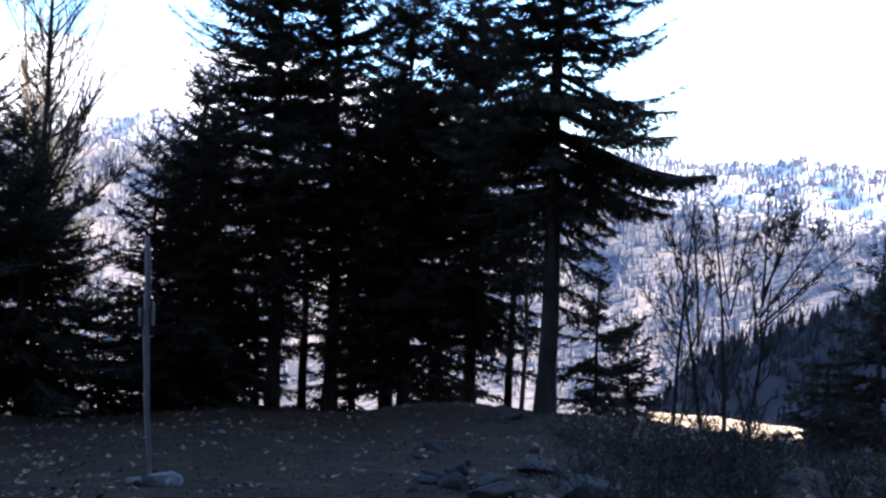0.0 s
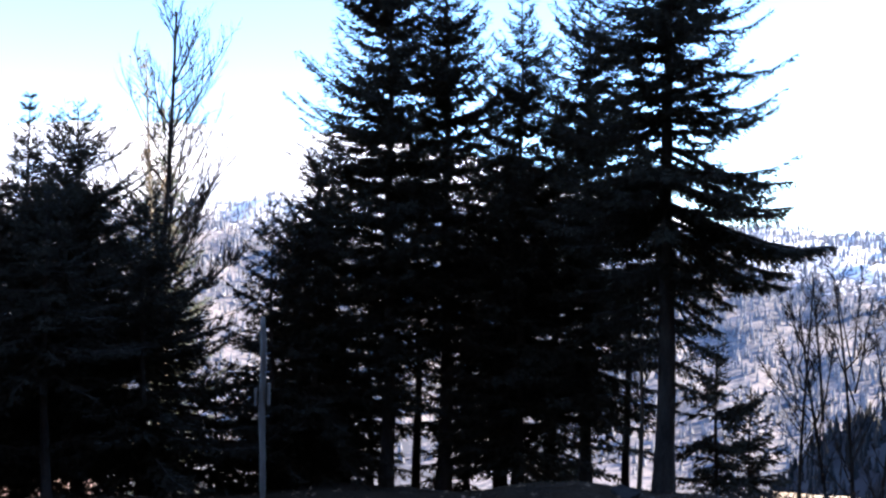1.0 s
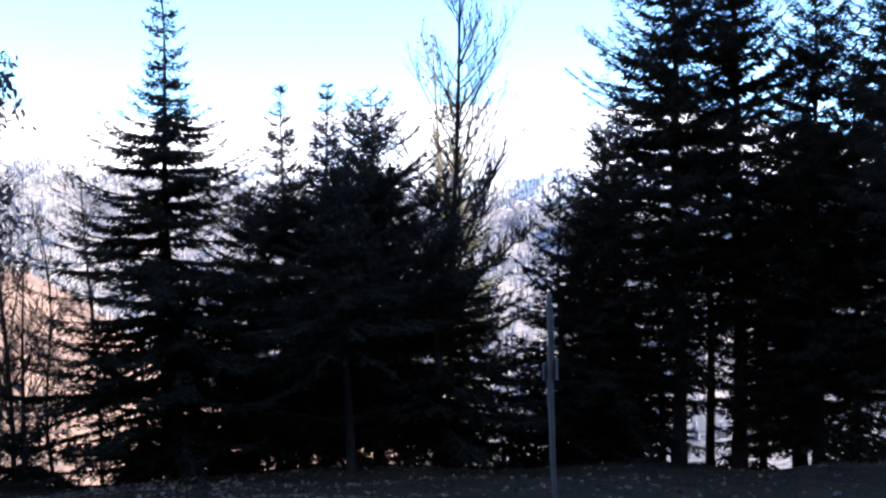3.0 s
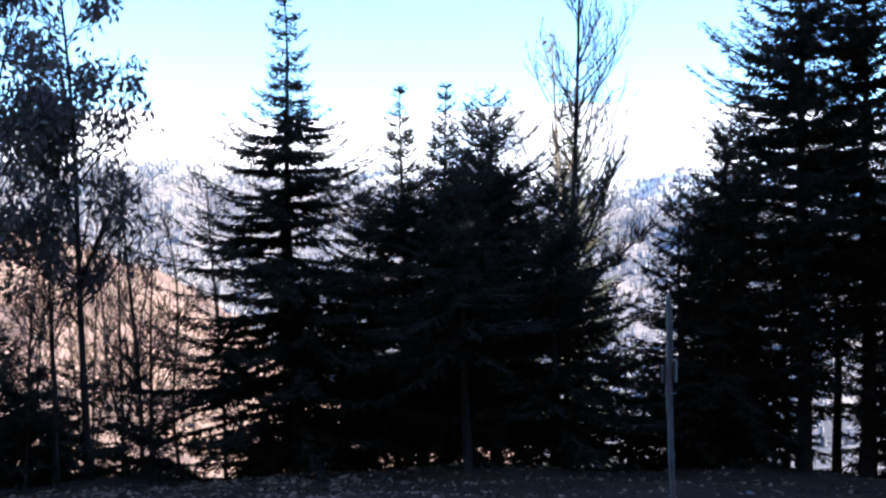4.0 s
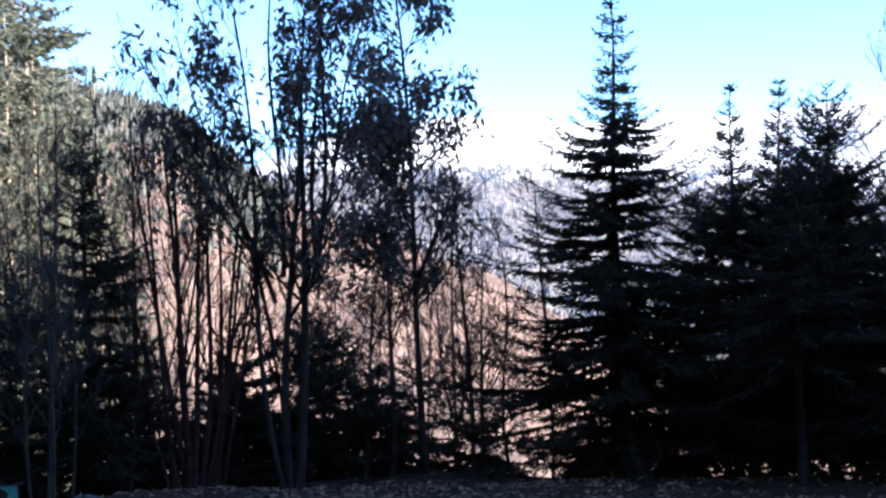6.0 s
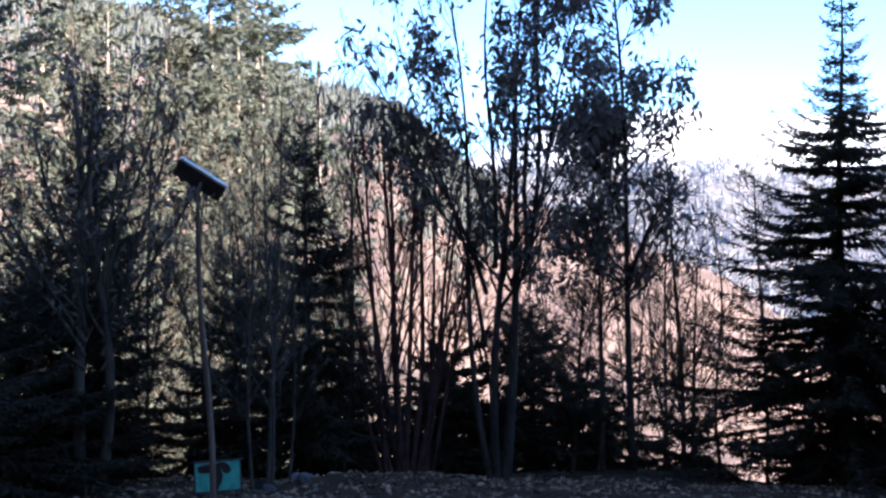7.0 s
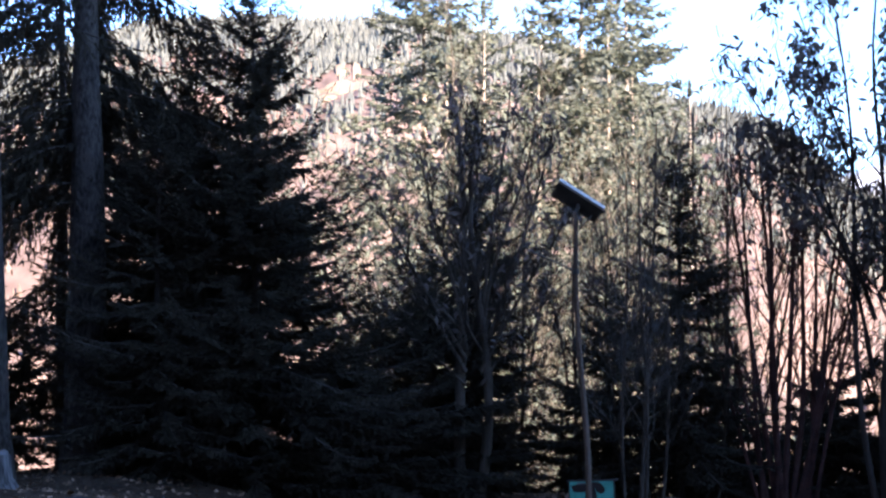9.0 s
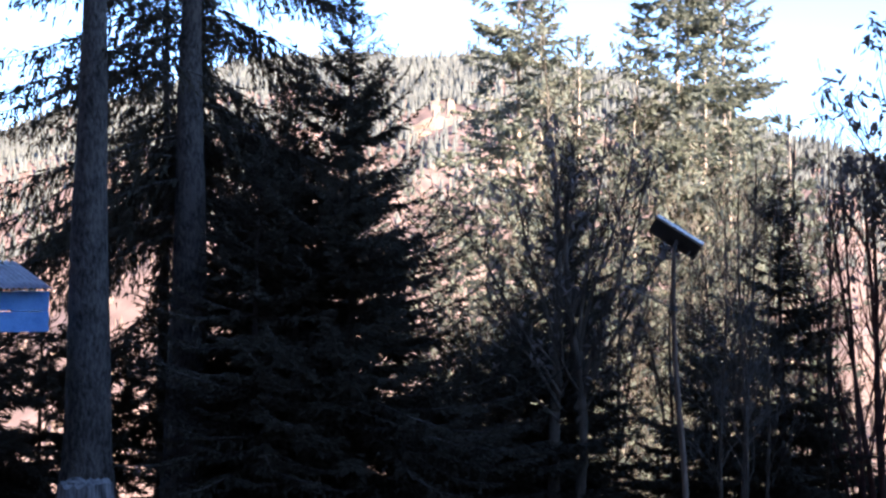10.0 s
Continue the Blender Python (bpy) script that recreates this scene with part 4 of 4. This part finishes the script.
broadleaf(-10.2, 29.3, [((0, 0), (0.4, 0.15, 12.6), 0.11), ((0.05, 0, 4.6), (2.1, 0.7, 6.6), 0.035), ((0.05, 0, 4.2), (1.9, 0.7, 4.6), 0.03), ((0.05, 0, 5.2), (1.4, 0.5, 8.2), 0.035), ((0.05, 0, 3.6), (1.7, 0.6, 3.0), 0.03)], 87, "tall bare tree with upswept fine branches",
          counts=(46, 9, 2), ratios=(0.23, 0.5, 0.5), low=0.36, angles=(50, 34, 30), up=0.42, sprigs=5, wander=0.03)
broadleaf(-12.3, 35.95, [((0, 0), (0.1, 0.1, 7.75 - float(ground_z(-12.3, 35.95))), 0.10)], 88, "slender tan tree with withered leaves below the edge", bark=M_TWIG_SUNLIT, twig=M_TWIG_SUNLIT, counts=(40, 8), ratios=(0.1, 0.5), low=0.4, angles=(40, 34), leaves=2, leaf_mat=M_LEAF_TAN, leaf_part=0.5, leaf_size=0.16, up=0.25)
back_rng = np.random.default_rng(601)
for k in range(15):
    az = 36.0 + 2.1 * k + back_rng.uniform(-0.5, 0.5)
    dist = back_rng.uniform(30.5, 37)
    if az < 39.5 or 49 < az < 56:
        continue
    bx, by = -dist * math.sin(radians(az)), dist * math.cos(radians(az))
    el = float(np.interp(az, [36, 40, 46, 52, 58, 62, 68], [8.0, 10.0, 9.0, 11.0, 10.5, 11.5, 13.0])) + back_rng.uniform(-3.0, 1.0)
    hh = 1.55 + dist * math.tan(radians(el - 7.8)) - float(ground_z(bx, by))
    lean_x = back_rng.normal(0, 0.25)
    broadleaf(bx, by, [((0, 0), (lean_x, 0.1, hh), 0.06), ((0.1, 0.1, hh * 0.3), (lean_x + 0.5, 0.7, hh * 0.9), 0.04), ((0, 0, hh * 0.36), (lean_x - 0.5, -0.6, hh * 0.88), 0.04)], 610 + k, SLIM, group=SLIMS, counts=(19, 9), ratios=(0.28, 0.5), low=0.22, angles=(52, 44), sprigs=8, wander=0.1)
# broadleaf trees farther down, with sunlight put into their pale twig colour
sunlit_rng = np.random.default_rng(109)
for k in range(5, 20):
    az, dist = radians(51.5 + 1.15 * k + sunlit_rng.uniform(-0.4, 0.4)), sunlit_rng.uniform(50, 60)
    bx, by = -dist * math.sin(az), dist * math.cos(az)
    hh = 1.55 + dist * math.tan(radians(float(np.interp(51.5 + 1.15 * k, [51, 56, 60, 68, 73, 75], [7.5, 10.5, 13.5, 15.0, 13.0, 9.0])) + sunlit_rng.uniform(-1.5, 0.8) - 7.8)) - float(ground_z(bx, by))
    broadleaf(bx, by, [((0, 0), (0.2, 0.1, hh), 0.09), ((0.3, 0.3), (0.9, 1.1, hh * 0.93), 0.06), ((-0.3, -0.3), (-0.9, -1.1, hh * 0.9), 0.06)], 110 + k, "bare tree below the edge with sunlight painted into its pale twigs",
              group="sunlit bare trees", bark=M_TWIG_GREY, twig=M_TWIG_SUNLIT, wander=0.17, counts=(15, 6), sprigs=4, ratios=(0.3, 0.45), angles=(48, 42), low=0.26, leaves=7, leaf_mat=M_NEEDLE_SUNLIT, leaf_part=0.42, leaf_size=0.42)

# thorny shrubs at the near right of the terrace
SHRUB = "dense dark leafless shrub on the stony bank"
shrub_rng = np.random.default_rng(300)
for k in range(48):
    a, rr = np.radians(shrub_rng.uniform(-24, -5.5)), shrub_rng.uniform(13.8, 24)
    sx, sy = -rr * np.sin(a), rr * np.cos(a)
    hh = shrub_rng.uniform(0.2, 0.75)
    fan = [((shrub_rng.normal(0, 0.12), shrub_rng.normal(0, 0.12)), (shrub_rng.normal(0, 0.55), shrub_rng.normal(0, 0.55), hh * shrub_rng.uniform(0.6, 1.1)), 0.012) for c in range(7)]
    broadleaf(sx, sy, fan, 301 + k, SHRUB, "shrub", "shrubs on the bank", bark=M_TWIG, counts=(6, 4), ratios=(0.45, 0.5), low=0.1, angles=(45, 45, 45), leaves=1, leaf_part=0.5, leaf_size=0.07, leaf_mat=M_LITTER if k % 3 == 0 else M_BARK, category="shrub", taper=0.7, sprigs=5)


# ---- things on the terrace ----
def rock(x, y, size, seed, mat, label, lift=0.25, group="stones on the terrace"):
    bm = bmesh.new()
    bmesh.ops.create_icosphere(bm, subdivisions=3, radius=1.0)
    off = Vector((seed * 3.7, seed * 1.3, seed * 2.1))
    rng = np.random.default_rng(seed)
    cuts = [(Vector(rng.normal(size=3)).normalized(), rng.uniform(0.42, 0.72)) for c in range(11)]
    for v in bm.verts:
        p = v.co.copy()
        for nrm, lim in cuts:
            d = p.dot(nrm)
            if d > lim:
                p -= nrm * (d - lim) * 0.9
        p *= 1 + 0.16 * noise.noise(p * 1.7 + off) + 0.05 * noise.noise(p * 5 + off)
        v.co = Vector((p.x * size[0], p.y * size[1], p.z * size[2]))
    me = bpy.data.meshes.new("rock")
    bm.to_mesh(me)
    bm.free()
    me.materials.append(mat)
    ob = new("rock", me)
    ob.matrix_world = pose(x, y, float(ground_z(x, y)) + size[2] * lift, 0, 0, seed * 47 % 360)
    return tagged(ob, label, "rock", group)


POLE_ROCK = "pale angular rock at the foot of the post"
rock(-3.91, 15.42, (0.21, 0.18, 0.17), 1, M_STONE_PALE, POLE_ROCK, group="rocks round the post")
rock(-3.68, 15.50, (0.22, 0.17, 0.15), 2, M_STONE_PALE, POLE_ROCK, group="rocks round the post")
rock(-4.23, 15.40, (0.16, 0.13, 0.10), 3, M_STONE_PALE, POLE_ROCK, group="rocks round the post")
BIG = "large dark grey boulder half sunk in the turf"
rock(1.7, 14.3, (0.62, 0.5, 0.30), 4, M_STONE, BIG)
rock(0.55, 15.0, (0.34, 0.25, 0.16), 5, M_STONE, BIG)
rock(0.95, 15.0, (0.16, 0.15, 0.14), 6, M_STONE, BIG)
rock(-0.05, 14.9, (0.26, 0.2, 0.18), 7, M_STONE, BIG)
rock(-0.35, 15.2, (0.18, 0.14, 0.1), 8, M_STONE, BIG)
rock(1.3, 17.2, (0.42, 0.35, 0.2), 9, M_STONE, BIG)
rock(2.2, 17.8, (0.3, 0.25, 0.2), 10, M_STONE, BIG)
rock(1.6, 25.8, (0.5, 0.3, 0.22), 14, M_STONE, BIG)
rock(-20.6, 12.9, (0.35, 0.25, 0.16), 15, M_STONE, BIG)
rock(-20.75, 12.25, (0.3, 0.2, 0.2), 16, M_STONE, BIG)
rock(-15.25, 1.30, (0.15, 0.14, 0.14), 17, M_STONE_PALE, "pale stone lying on the leaf litter")
rock(-15.6, 1.05, (0.4, 0.34, 0.18), 18, M_STONE, BIG)
rock(-21.3, 12.45, (0.34, 0.24, 0.2), 19, M_STONE, BIG)
rock(-22.4, 14.0, (0.36, 0.3, 0.14), 20, M_STONE_PALE, "flat pale stone on the leaf-strewn mound")
rubble_rng = np.random.default_rng(420)
for k in range(34):
    s = rubble_rng.uniform(0.08, 0.26)
    rx, ry = rubble_rng.uniform(-0.6, 5.2), rubble_rng.uniform(14.1, 19.5)
    rock(rx, ry, (s * 1.3, s, s * 0.75), 430 + k, M_STONE, "angular dark stone in the rubble of the bank", group="rubble on the bank")


def fallen_stick(x, y, turn, length, seed, label):
    """A crooked dead branch with a few side twigs, lying on the ground."""
    rng = np.random.default_rng(seed)
    root = plant("fallen_branch", x, y, 0.0)
    q = np.linspace(-0.5, 0.5, 9) * length
    ca, sa = math.cos(radians(turn)), math.sin(radians(turn))
    pts = np.stack([q * ca, q * sa, ground_z(x + q * ca, y + q * sa) - root.location.z + 0.03 + 0.03 * rng.random(9)], 1)
    under(mesh_np("stick", *stem(pts, np.linspace(0.032, 0.012, 9), 7), M_TWIG_GREY, True), root)
    for k in (3, 5, 6, 7):
        d = np.array([ca * 0.6 + rng.normal(0, 0.4), sa * 0.6 + rng.normal(0, 0.4), rng.uniform(0.2, 0.7)]) * length * 0.2
        under(mesh_np("twig", *stem(np.stack([pts[k], pts[k] + 0.6 * d, pts[k] + d]), np.array([0.012, 0.009, 0.005]), 5), M_TWIG_GREY, True), root)
    return tagged(root, label, "branch", "fallen branches")


fallen_stick(-23.0, 4.9, 78, 0.5, 1, "short pale stick on the terrace rim")
fallen_stick(-21.5, 19.6, 38, 2.4, 2, "grey dead branch lying under the leafy trees")
fallen_stick(-20.9, 20.0, 62, 1.8, 3, "grey dead branch lying under the leafy trees")
fallen_stick(-20.0, 11.8, 40, 0.7, 4, "grey broken branch among the fallen leaves")
fallen_stick(-18.7, 3.6, 70, 0.5, 5, "short pale stick among the fallen leaves")
stone_rng = np.random.default_rng(400)
for k in range(46):
    a = np.radians(stone_rng.uniform(-9, 90))
    rr = stone_rng.uniform(14, 27.5)
    s = stone_rng.uniform(0.03, 0.10)
    rock(-rr * np.sin(a), rr * np.cos(a), (s * 1.3, s, s * 0.7), 40 + k, M_STONE_PALE if k % 3 == 0 else M_STONE, "small stone lying on the dark turf")


def wooden_post():
    root = plant("wooden_post", -4.08, 15.72, 0.0)
    z = np.linspace(-0.3, 3.36, 22)
    rng = np.random.default_rng(5)
    bow = -0.016 * np.sin(z * 1.0) + 0.008 * np.sin(z * 2.3 + 1) + 0.006 * np.sin(z * 5.1)
    rad = np.interp(z, [-0.3, 0, 0.9, 2.2, 3.22, 3.36], [0.030, 0.032, 0.038, 0.047, 0.042, 0.026]) * (1 + 0.05 * np.sin(z * 7))
    pts = np.stack([bow - 0.045 * z / 3, 0 * z, z], 1)
    v, f = stem(pts, rad, 12, 0.05)
    cap = np.arange(len(v) - 12, len(v))[None]
    under(mesh_np("post", v, [f, cap], M_WOOD_POLE, True), root, "crooked weathered grey post")
    for bx, bz, hgt in ((0.04, 2.32, 0.3), (-0.135, 2.28, 0.24)):
        bm = bmesh.new()
        box(bm, (0.035, 0.07, hgt), pose(bx, -0.02, bz), 0.006)
        part("board", bm, M_WOOD_POLE, root, "short grey board nailed on")
    for bz, bx in ((2.87, 0.06), (2.80, 0.05), (2.62, 0.055), (2.02, 0.045), (2.62, -0.15)):
        bm = bmesh.new()
        bmesh.ops.create_cone(bm, cap_ends=True, segments=8, radius1=0.008, radius2=0.005, depth=0.10, matrix=pose(bx - 0.04, -0.03, bz, 0, 80, 0))
        part("nail", bm, M_STEEL, root, "rusty bent nail")
    tagged(root, "crooked grey wooden post held upright by rocks", "post")


wooden_post()


def solar_lamp():
    root = plant("solar_lamp", -16.79, 8.90, 0.0)
    right = Vector((math.cos(radians(62)), math.sin(radians(62)), 0))
    away = Vector((-math.sin(radians(62)), math.cos(radians(62)), 0))
    z = np.linspace(-0.3, 5.15, 16)
    pts = np.stack([right.x * -0.042 * z, right.y * -0.042 * z, z], 1) + np.array([0.02, 0.03, 0]) * np.sin(z * 1.3)[:, None]
    v, f = stem(pts, np.interp(z, [-0.3, 2.5, 5.15], [0.052, 0.044, 0.034]), 12, 0.02)
    under(mesh_np("pole", v, [f, np.arange(len(v) - 12, len(v))[None]], M_POLE, True), root, "slightly leaning grey-brown pole")
    up = Vector((0, 0, 1))
    c, s = math.cos(radians(33)), math.sin(radians(33))
    e1 = right * c - up * s
    lift = right * s + up * c
    nrm = (lift * 0.62 + away * 0.78).normalized()
    e2 = nrm.cross(e1)
    m = Matrix((e1, e2, nrm)).transposed().to_4x4()
    top = Vector(pts[-1])
    m.translation = top + right * 0.03 + up * 0.16
    bm = bmesh.new()
    box(bm, (0.78, 0.27, 0.05), None, 0.004)
    panel = part("panel", bm, M_PANEL_BACK, root, "dark solar panel tilted to the sun", m)
    # Only the upper rail is pale: it carries the painted edge light.
    for sx, sy, px, py, rail in ((0.84, 0.03, 0, 0.151, M_PANEL_BACK), (0.84, 0.045, 0, -0.158, M_RAIL_LIT), (0.03, 0.268, 0.406, 0, M_PANEL_BACK), (0.03, 0.268, -0.406, 0, M_PANEL_BACK)):
        bm = bmesh.new()
        box(bm, (sx, sy, 0.075), pose(px, py, 0.012), 0.004)
        part("frame_rail", bm, rail, panel, "aluminium rail painted pale as a lit edge" if rail is M_RAIL_LIT else "")
    for a, b, r in ((top - up * 0.08, top + right * 0.05 + up * 0.12, 0.03), (top - up * 0.95, top - up * 0.62 - right * 0.72, 0.014), (top - up * 0.35, top + right * 0.26 - up * 0.05, 0.012)):
        d = b - a
        bm = bmesh.new()
        bmesh.ops.create_cone(bm, cap_ends=True, segments=8, radius1=r, radius2=r, depth=d.length, matrix=Matrix.Translation((a + b) / 2) @ d.to_track_quat("Z", "Y").to_matrix().to_4x4())
        part("bracket", bm, M_PANEL_BACK, root, "thin dark steel arm")
    lamp_at = top - up * 0.62 - right * 0.72
    bm = bmesh.new()
    box(bm, (0.10, 0.07, 0.035), Matrix.Translation(lamp_at), 0.01)
    part("lamp_head", bm, M_PANEL_BACK, root)
    bm = bmesh.new()
    bmesh.ops.create_cone(bm, cap_ends=True, segments=12, radius1=0.062, radius2=0.062, depth=0.08, matrix=Matrix.Translation(top - up * 0.95))
    part("clamp", bm, M_PANEL_BACK, root)
    tagged(root, "solar lamp with a tilted panel on a tall grey pole", "street lamp")


solar_lamp()


def notice_board():
    a, b = Vector((-20.94, 10.67, 0)), Vector((-20.53, 11.43, 0))
    mid = (a + b) / 2
    root = new("notice_board")
    root.matrix_world = pose(mid.x, mid.y, float(ground_z(mid.x, mid.y)), 0, 0, math.degrees(math.atan2(b.y - a.y, b.x - a.x)) + 2)
    bm = bmesh.new()
    box(bm, (0.86, 0.025, 0.56), None, 0.004)
    board = part("board", bm, M_TEAL, root, "teal painted board with brown patches", pose(0, 0, 0.43, -6, -2))
    # brown patches: raised irregular plates
    for cx, cz, rx, rz, seed in ((-0.20, 0.15, 0.21, 0.085, 1), (-0.03, 0.02, 0.11, 0.25, 2), (0.17, 0.14, 0.085, 0.10, 3), (-0.05, -0.15, 0.075, 0.12, 4), (0.06, 0.20, 0.14, 0.06, 5)):
        bm = bmesh.new()
        ring = [bm.verts.new((cx + rx * math.cos(t) * (1 + 0.16 * math.sin(3 * t + seed)), -0.0165 - 0.001 * seed, cz + rz * math.sin(t) * (1 + 0.13 * math.sin(2 * t + seed)))) for t in [k * math.tau / 22 for k in range(22)]]
        face = bm.faces.new(ring)
        out = bmesh.ops.extrude_face_region(bm, geom=[face])
        bmesh.ops.translate(bm, vec=(0, 0.006, 0), verts=[g for g in out["geom"] if isinstance(g, bmesh.types.BMVert)])
        bmesh.ops.recalc_face_normals(bm, faces=bm.faces)
        part("painted_patch", bm, M_BROWN_PAINT, board, "dark brown painted shape")
    for sx, sz, px, pz in ((0.94, 0.045, 0, -0.30), (0.94, 0.03, 0, 0.295), (0.03, 0.56, 0.445, 0), (0.02, 0.56, -0.44, 0)):
        bm = bmesh.new()
        box(bm, (sx, 0.05, sz), pose(px, 0, pz), 0.004)
        part("frame_rail", bm, M_WOOD_DARK, board)
    bm = bmesh.new()
    box(bm, (0.16, 0.012, 0.03), pose(-0.2, -0.022, 0.24), 0.002)
    part("label_bar", bm, M_STONE_PALE, board)
    for px in (-0.36, 0.36):
        bm = bmesh.new()
        box(bm, (0.05, 0.05, 0.95), pose(px, 0.06, 0.22), 0.005)
        part("leg", bm, M_WOOD_DARK, root)
    bm = bmesh.new()
    box(bm, (0.62, 0.03, 0.03), pose(0.22, 0.05, 0.71, 0, -9, 0), 0.004)
    part("roof_lath", bm, M_WOOD_DARK, root)
    tagged(root, "low teal notice board with brown painted shapes", "sign")


notice_board()


def stump():
    root = plant("tree_stump", -19.5, -0.10, 0.0)
    h = -1.5 - root.location.z
    sides = 40
    ang = np.arange(sides) * math.tau / sides
    rng = np.random.default_rng(9)
    jag = rng.uniform(-0.03, 0.05, sides)
    rings = []
    for z, r in ((-0.15, 0.54), (0.05, 0.49), (0.3 * h, 0.43), (0.7 * h, 0.41), (h, 0.40), (h - 0.02, 0.31), (h - 0.05, 0.05)):
        rr = r * (1 + 0.05 * np.sin(ang * 7 + 1) + 0.035 * np.sin(ang * 15) + 0.02 * rng.normal(size=sides))
        rings.append(np.stack([np.cos(ang) * rr, np.sin(ang) * rr, z + (jag if z > 0.9 * h else 0 * jag)], 1))
    v = np.concatenate(rings)
    k = np.arange(sides)
    f = np.concatenate([np.stack([k + i * sides, (k + 1) % sides + i * sides, (k + 1) % sides + (i + 1) * sides, k + (i + 1) * sides], 1) for i in range(len(rings) - 1)])
    under(mesh_np("stump", v[: 5 * sides], f[: 4 * sides], M_STUMP, True), root)
    under(mesh_np("cut_top", v[4 * sides:], [f[4 * sides:] - 4 * sides, (k + 2 * sides)[None]], M_STUMP, True), root, "split grey cut wood")
    tagged(root, "weathered tree stump with a splintered grey top", "stump")


stump()


def hut():
    """Corner of a raised blue hut with a corrugated roof; its front runs along y."""
    root = new("hut")
    root.matrix_world = pose(-20.45, -0.74, -2.24, 0, 0, 14)
    gz = float(ground_z(-20.45, -2.5)) + 2.15
    for k, (zc, hh) in enumerate(((3.25, 0.33), (3.585, 0.31))):
        bm = bmesh.new()
        box(bm, (0.04, 4.0, hh), pose(0, -2.0, zc), 0.006)
        part("fascia_board", bm, M_BLUE, root, "bright blue painted board")
    bm = bmesh.new()
    box(bm, (3.0, 0.04, 0.66), pose(-1.54, -0.02, 3.42), 0.006)
    part("side_board", bm, M_BLUE, root, "bright blue painted board")
    for px, py in ((-0.12, -2.6), (-2.9, -2.6), (-0.12, -3.9), (-2.9, -3.9)):
        bm = bmesh.new()
        box(bm, (0.12, 0.12, 3.2 - gz + 0.3), pose(px, py, (3.2 + gz - 0.3) / 2), 0.01)
        part("post", bm, M_WOOD_DARK, root)
    bm = bmesh.new()
    box(bm, (2.9, 3.9, 0.05), pose(-1.5, -2.0, 3.12), 0.0)
    part("floor_deck", bm, M_WOOD_DARK, root)
    # corrugated sheet, rising away from the front
    xs = np.array([0.28, -0.6, -1.4, -2.2, -3.1])
    ys = np.linspace(0.0, -4.1, 330)
    X, Y = np.meshgrid(xs, ys, indexing="ij")
    Z = 3.79 + 0.15 * (0.28 - X) + 0.018 * np.sin(Y * 2 * math.pi / 0.09)
    v = np.stack([X, Y, Z], -1).reshape(-1, 3)
    n2 = len(ys)
    i, j = np.meshgrid(np.arange(len(xs) - 1), np.arange(n2 - 1), indexing="ij")
    f = np.stack([i * n2 + j, i * n2 + j + 1, (i + 1) * n2 + j + 1, (i + 1) * n2 + j], -1).reshape(-1, 4)
    roof = under(mesh_np("roof", v, f, M_ROOF, True), root, "rusty grey corrugated sheet roof")
    thick = roof.modifiers.new("thickness", "SOLIDIFY")
    thick.thickness = 0.006
    tagged(root, "raised blue plank hut under a corrugated roof", "hut")


hut()


def scatter():
    """Fallen leaves and dry grass on the terrace."""
    g = np.random.default_rng(500)
    n = 74000
    a, r = np.radians(g.uniform(-24, 97, n)), np.sqrt(g.uniform(12.5 ** 2, 28.5 ** 2, n))
    drift = smooth(-0.35, 0.6, wave(-r * np.sin(a), r * np.cos(a), 1.3, 505) + 0.5 * wave(-r * np.sin(a), r * np.cos(a), 4.0, 506))
    keep = g.random(n) < (0.12 + 0.88 * smooth(14, 42, np.degrees(a))) * (0.12 + 0.88 * drift) * (1 - 0.55 * smooth(63, 73, np.degrees(a)))
    a, r = a[keep], r[keep]
    x, y = -r * np.sin(a), r * np.cos(a)
    n = len(x)
    p = np.stack([x, y, ground_z(x, y) + 0.012], 1)
    t = g.uniform(0, 6.28, n)
    d = np.stack([np.cos(t), np.sin(t), g.normal(0.12, 0.35, n)], 1)
    w = np.stack([-np.sin(t), np.cos(t), g.normal(0, 0.3, n)], 1)
    s = (0.035 + 0.12 * g.uniform(0, 1, n) ** 1.6)[:, None]
    v = np.stack([p - d * s * 0.5, p + w * s * 0.38, p + d * s * 0.55 + np.array([0, 0, 0.01]), p - w * s * 0.38], 1).reshape(-1, 3)
    tagged(mesh_np("fallen_leaves", v, np.arange(len(v)).reshape(-1, 4), M_LITTER), "pale fallen leaves strewn over the dark turf", "leaves", kind="stuff")
    n = 34000
    a, r = np.radians(g.uniform(-24, 97, n)), np.sqrt(g.uniform(12 ** 2, 28.5 ** 2, n))
    x, y = -r * np.sin(a), r * np.cos(a)
    keep = (wave(x, y, 3.0, 501) > g.uniform(-0.9, 1.0, n)) | (a < np.radians(-6))
    x, y = x[keep], y[keep]
    n = len(x)
    v, f = blades(np.stack([x, y, ground_z(x, y) - 0.01], 1), unit(g.normal(0, 0.45, (n, 3)) + np.array([0, 0, 1.0])), g.uniform(0.03, 0.11, n), np.full(n, 0.016), g)
    tagged(mesh_np("dry_grass", v, f, M_GRASS), "thin tufts of dry brown grass", "grass", kind="stuff")


scatter()
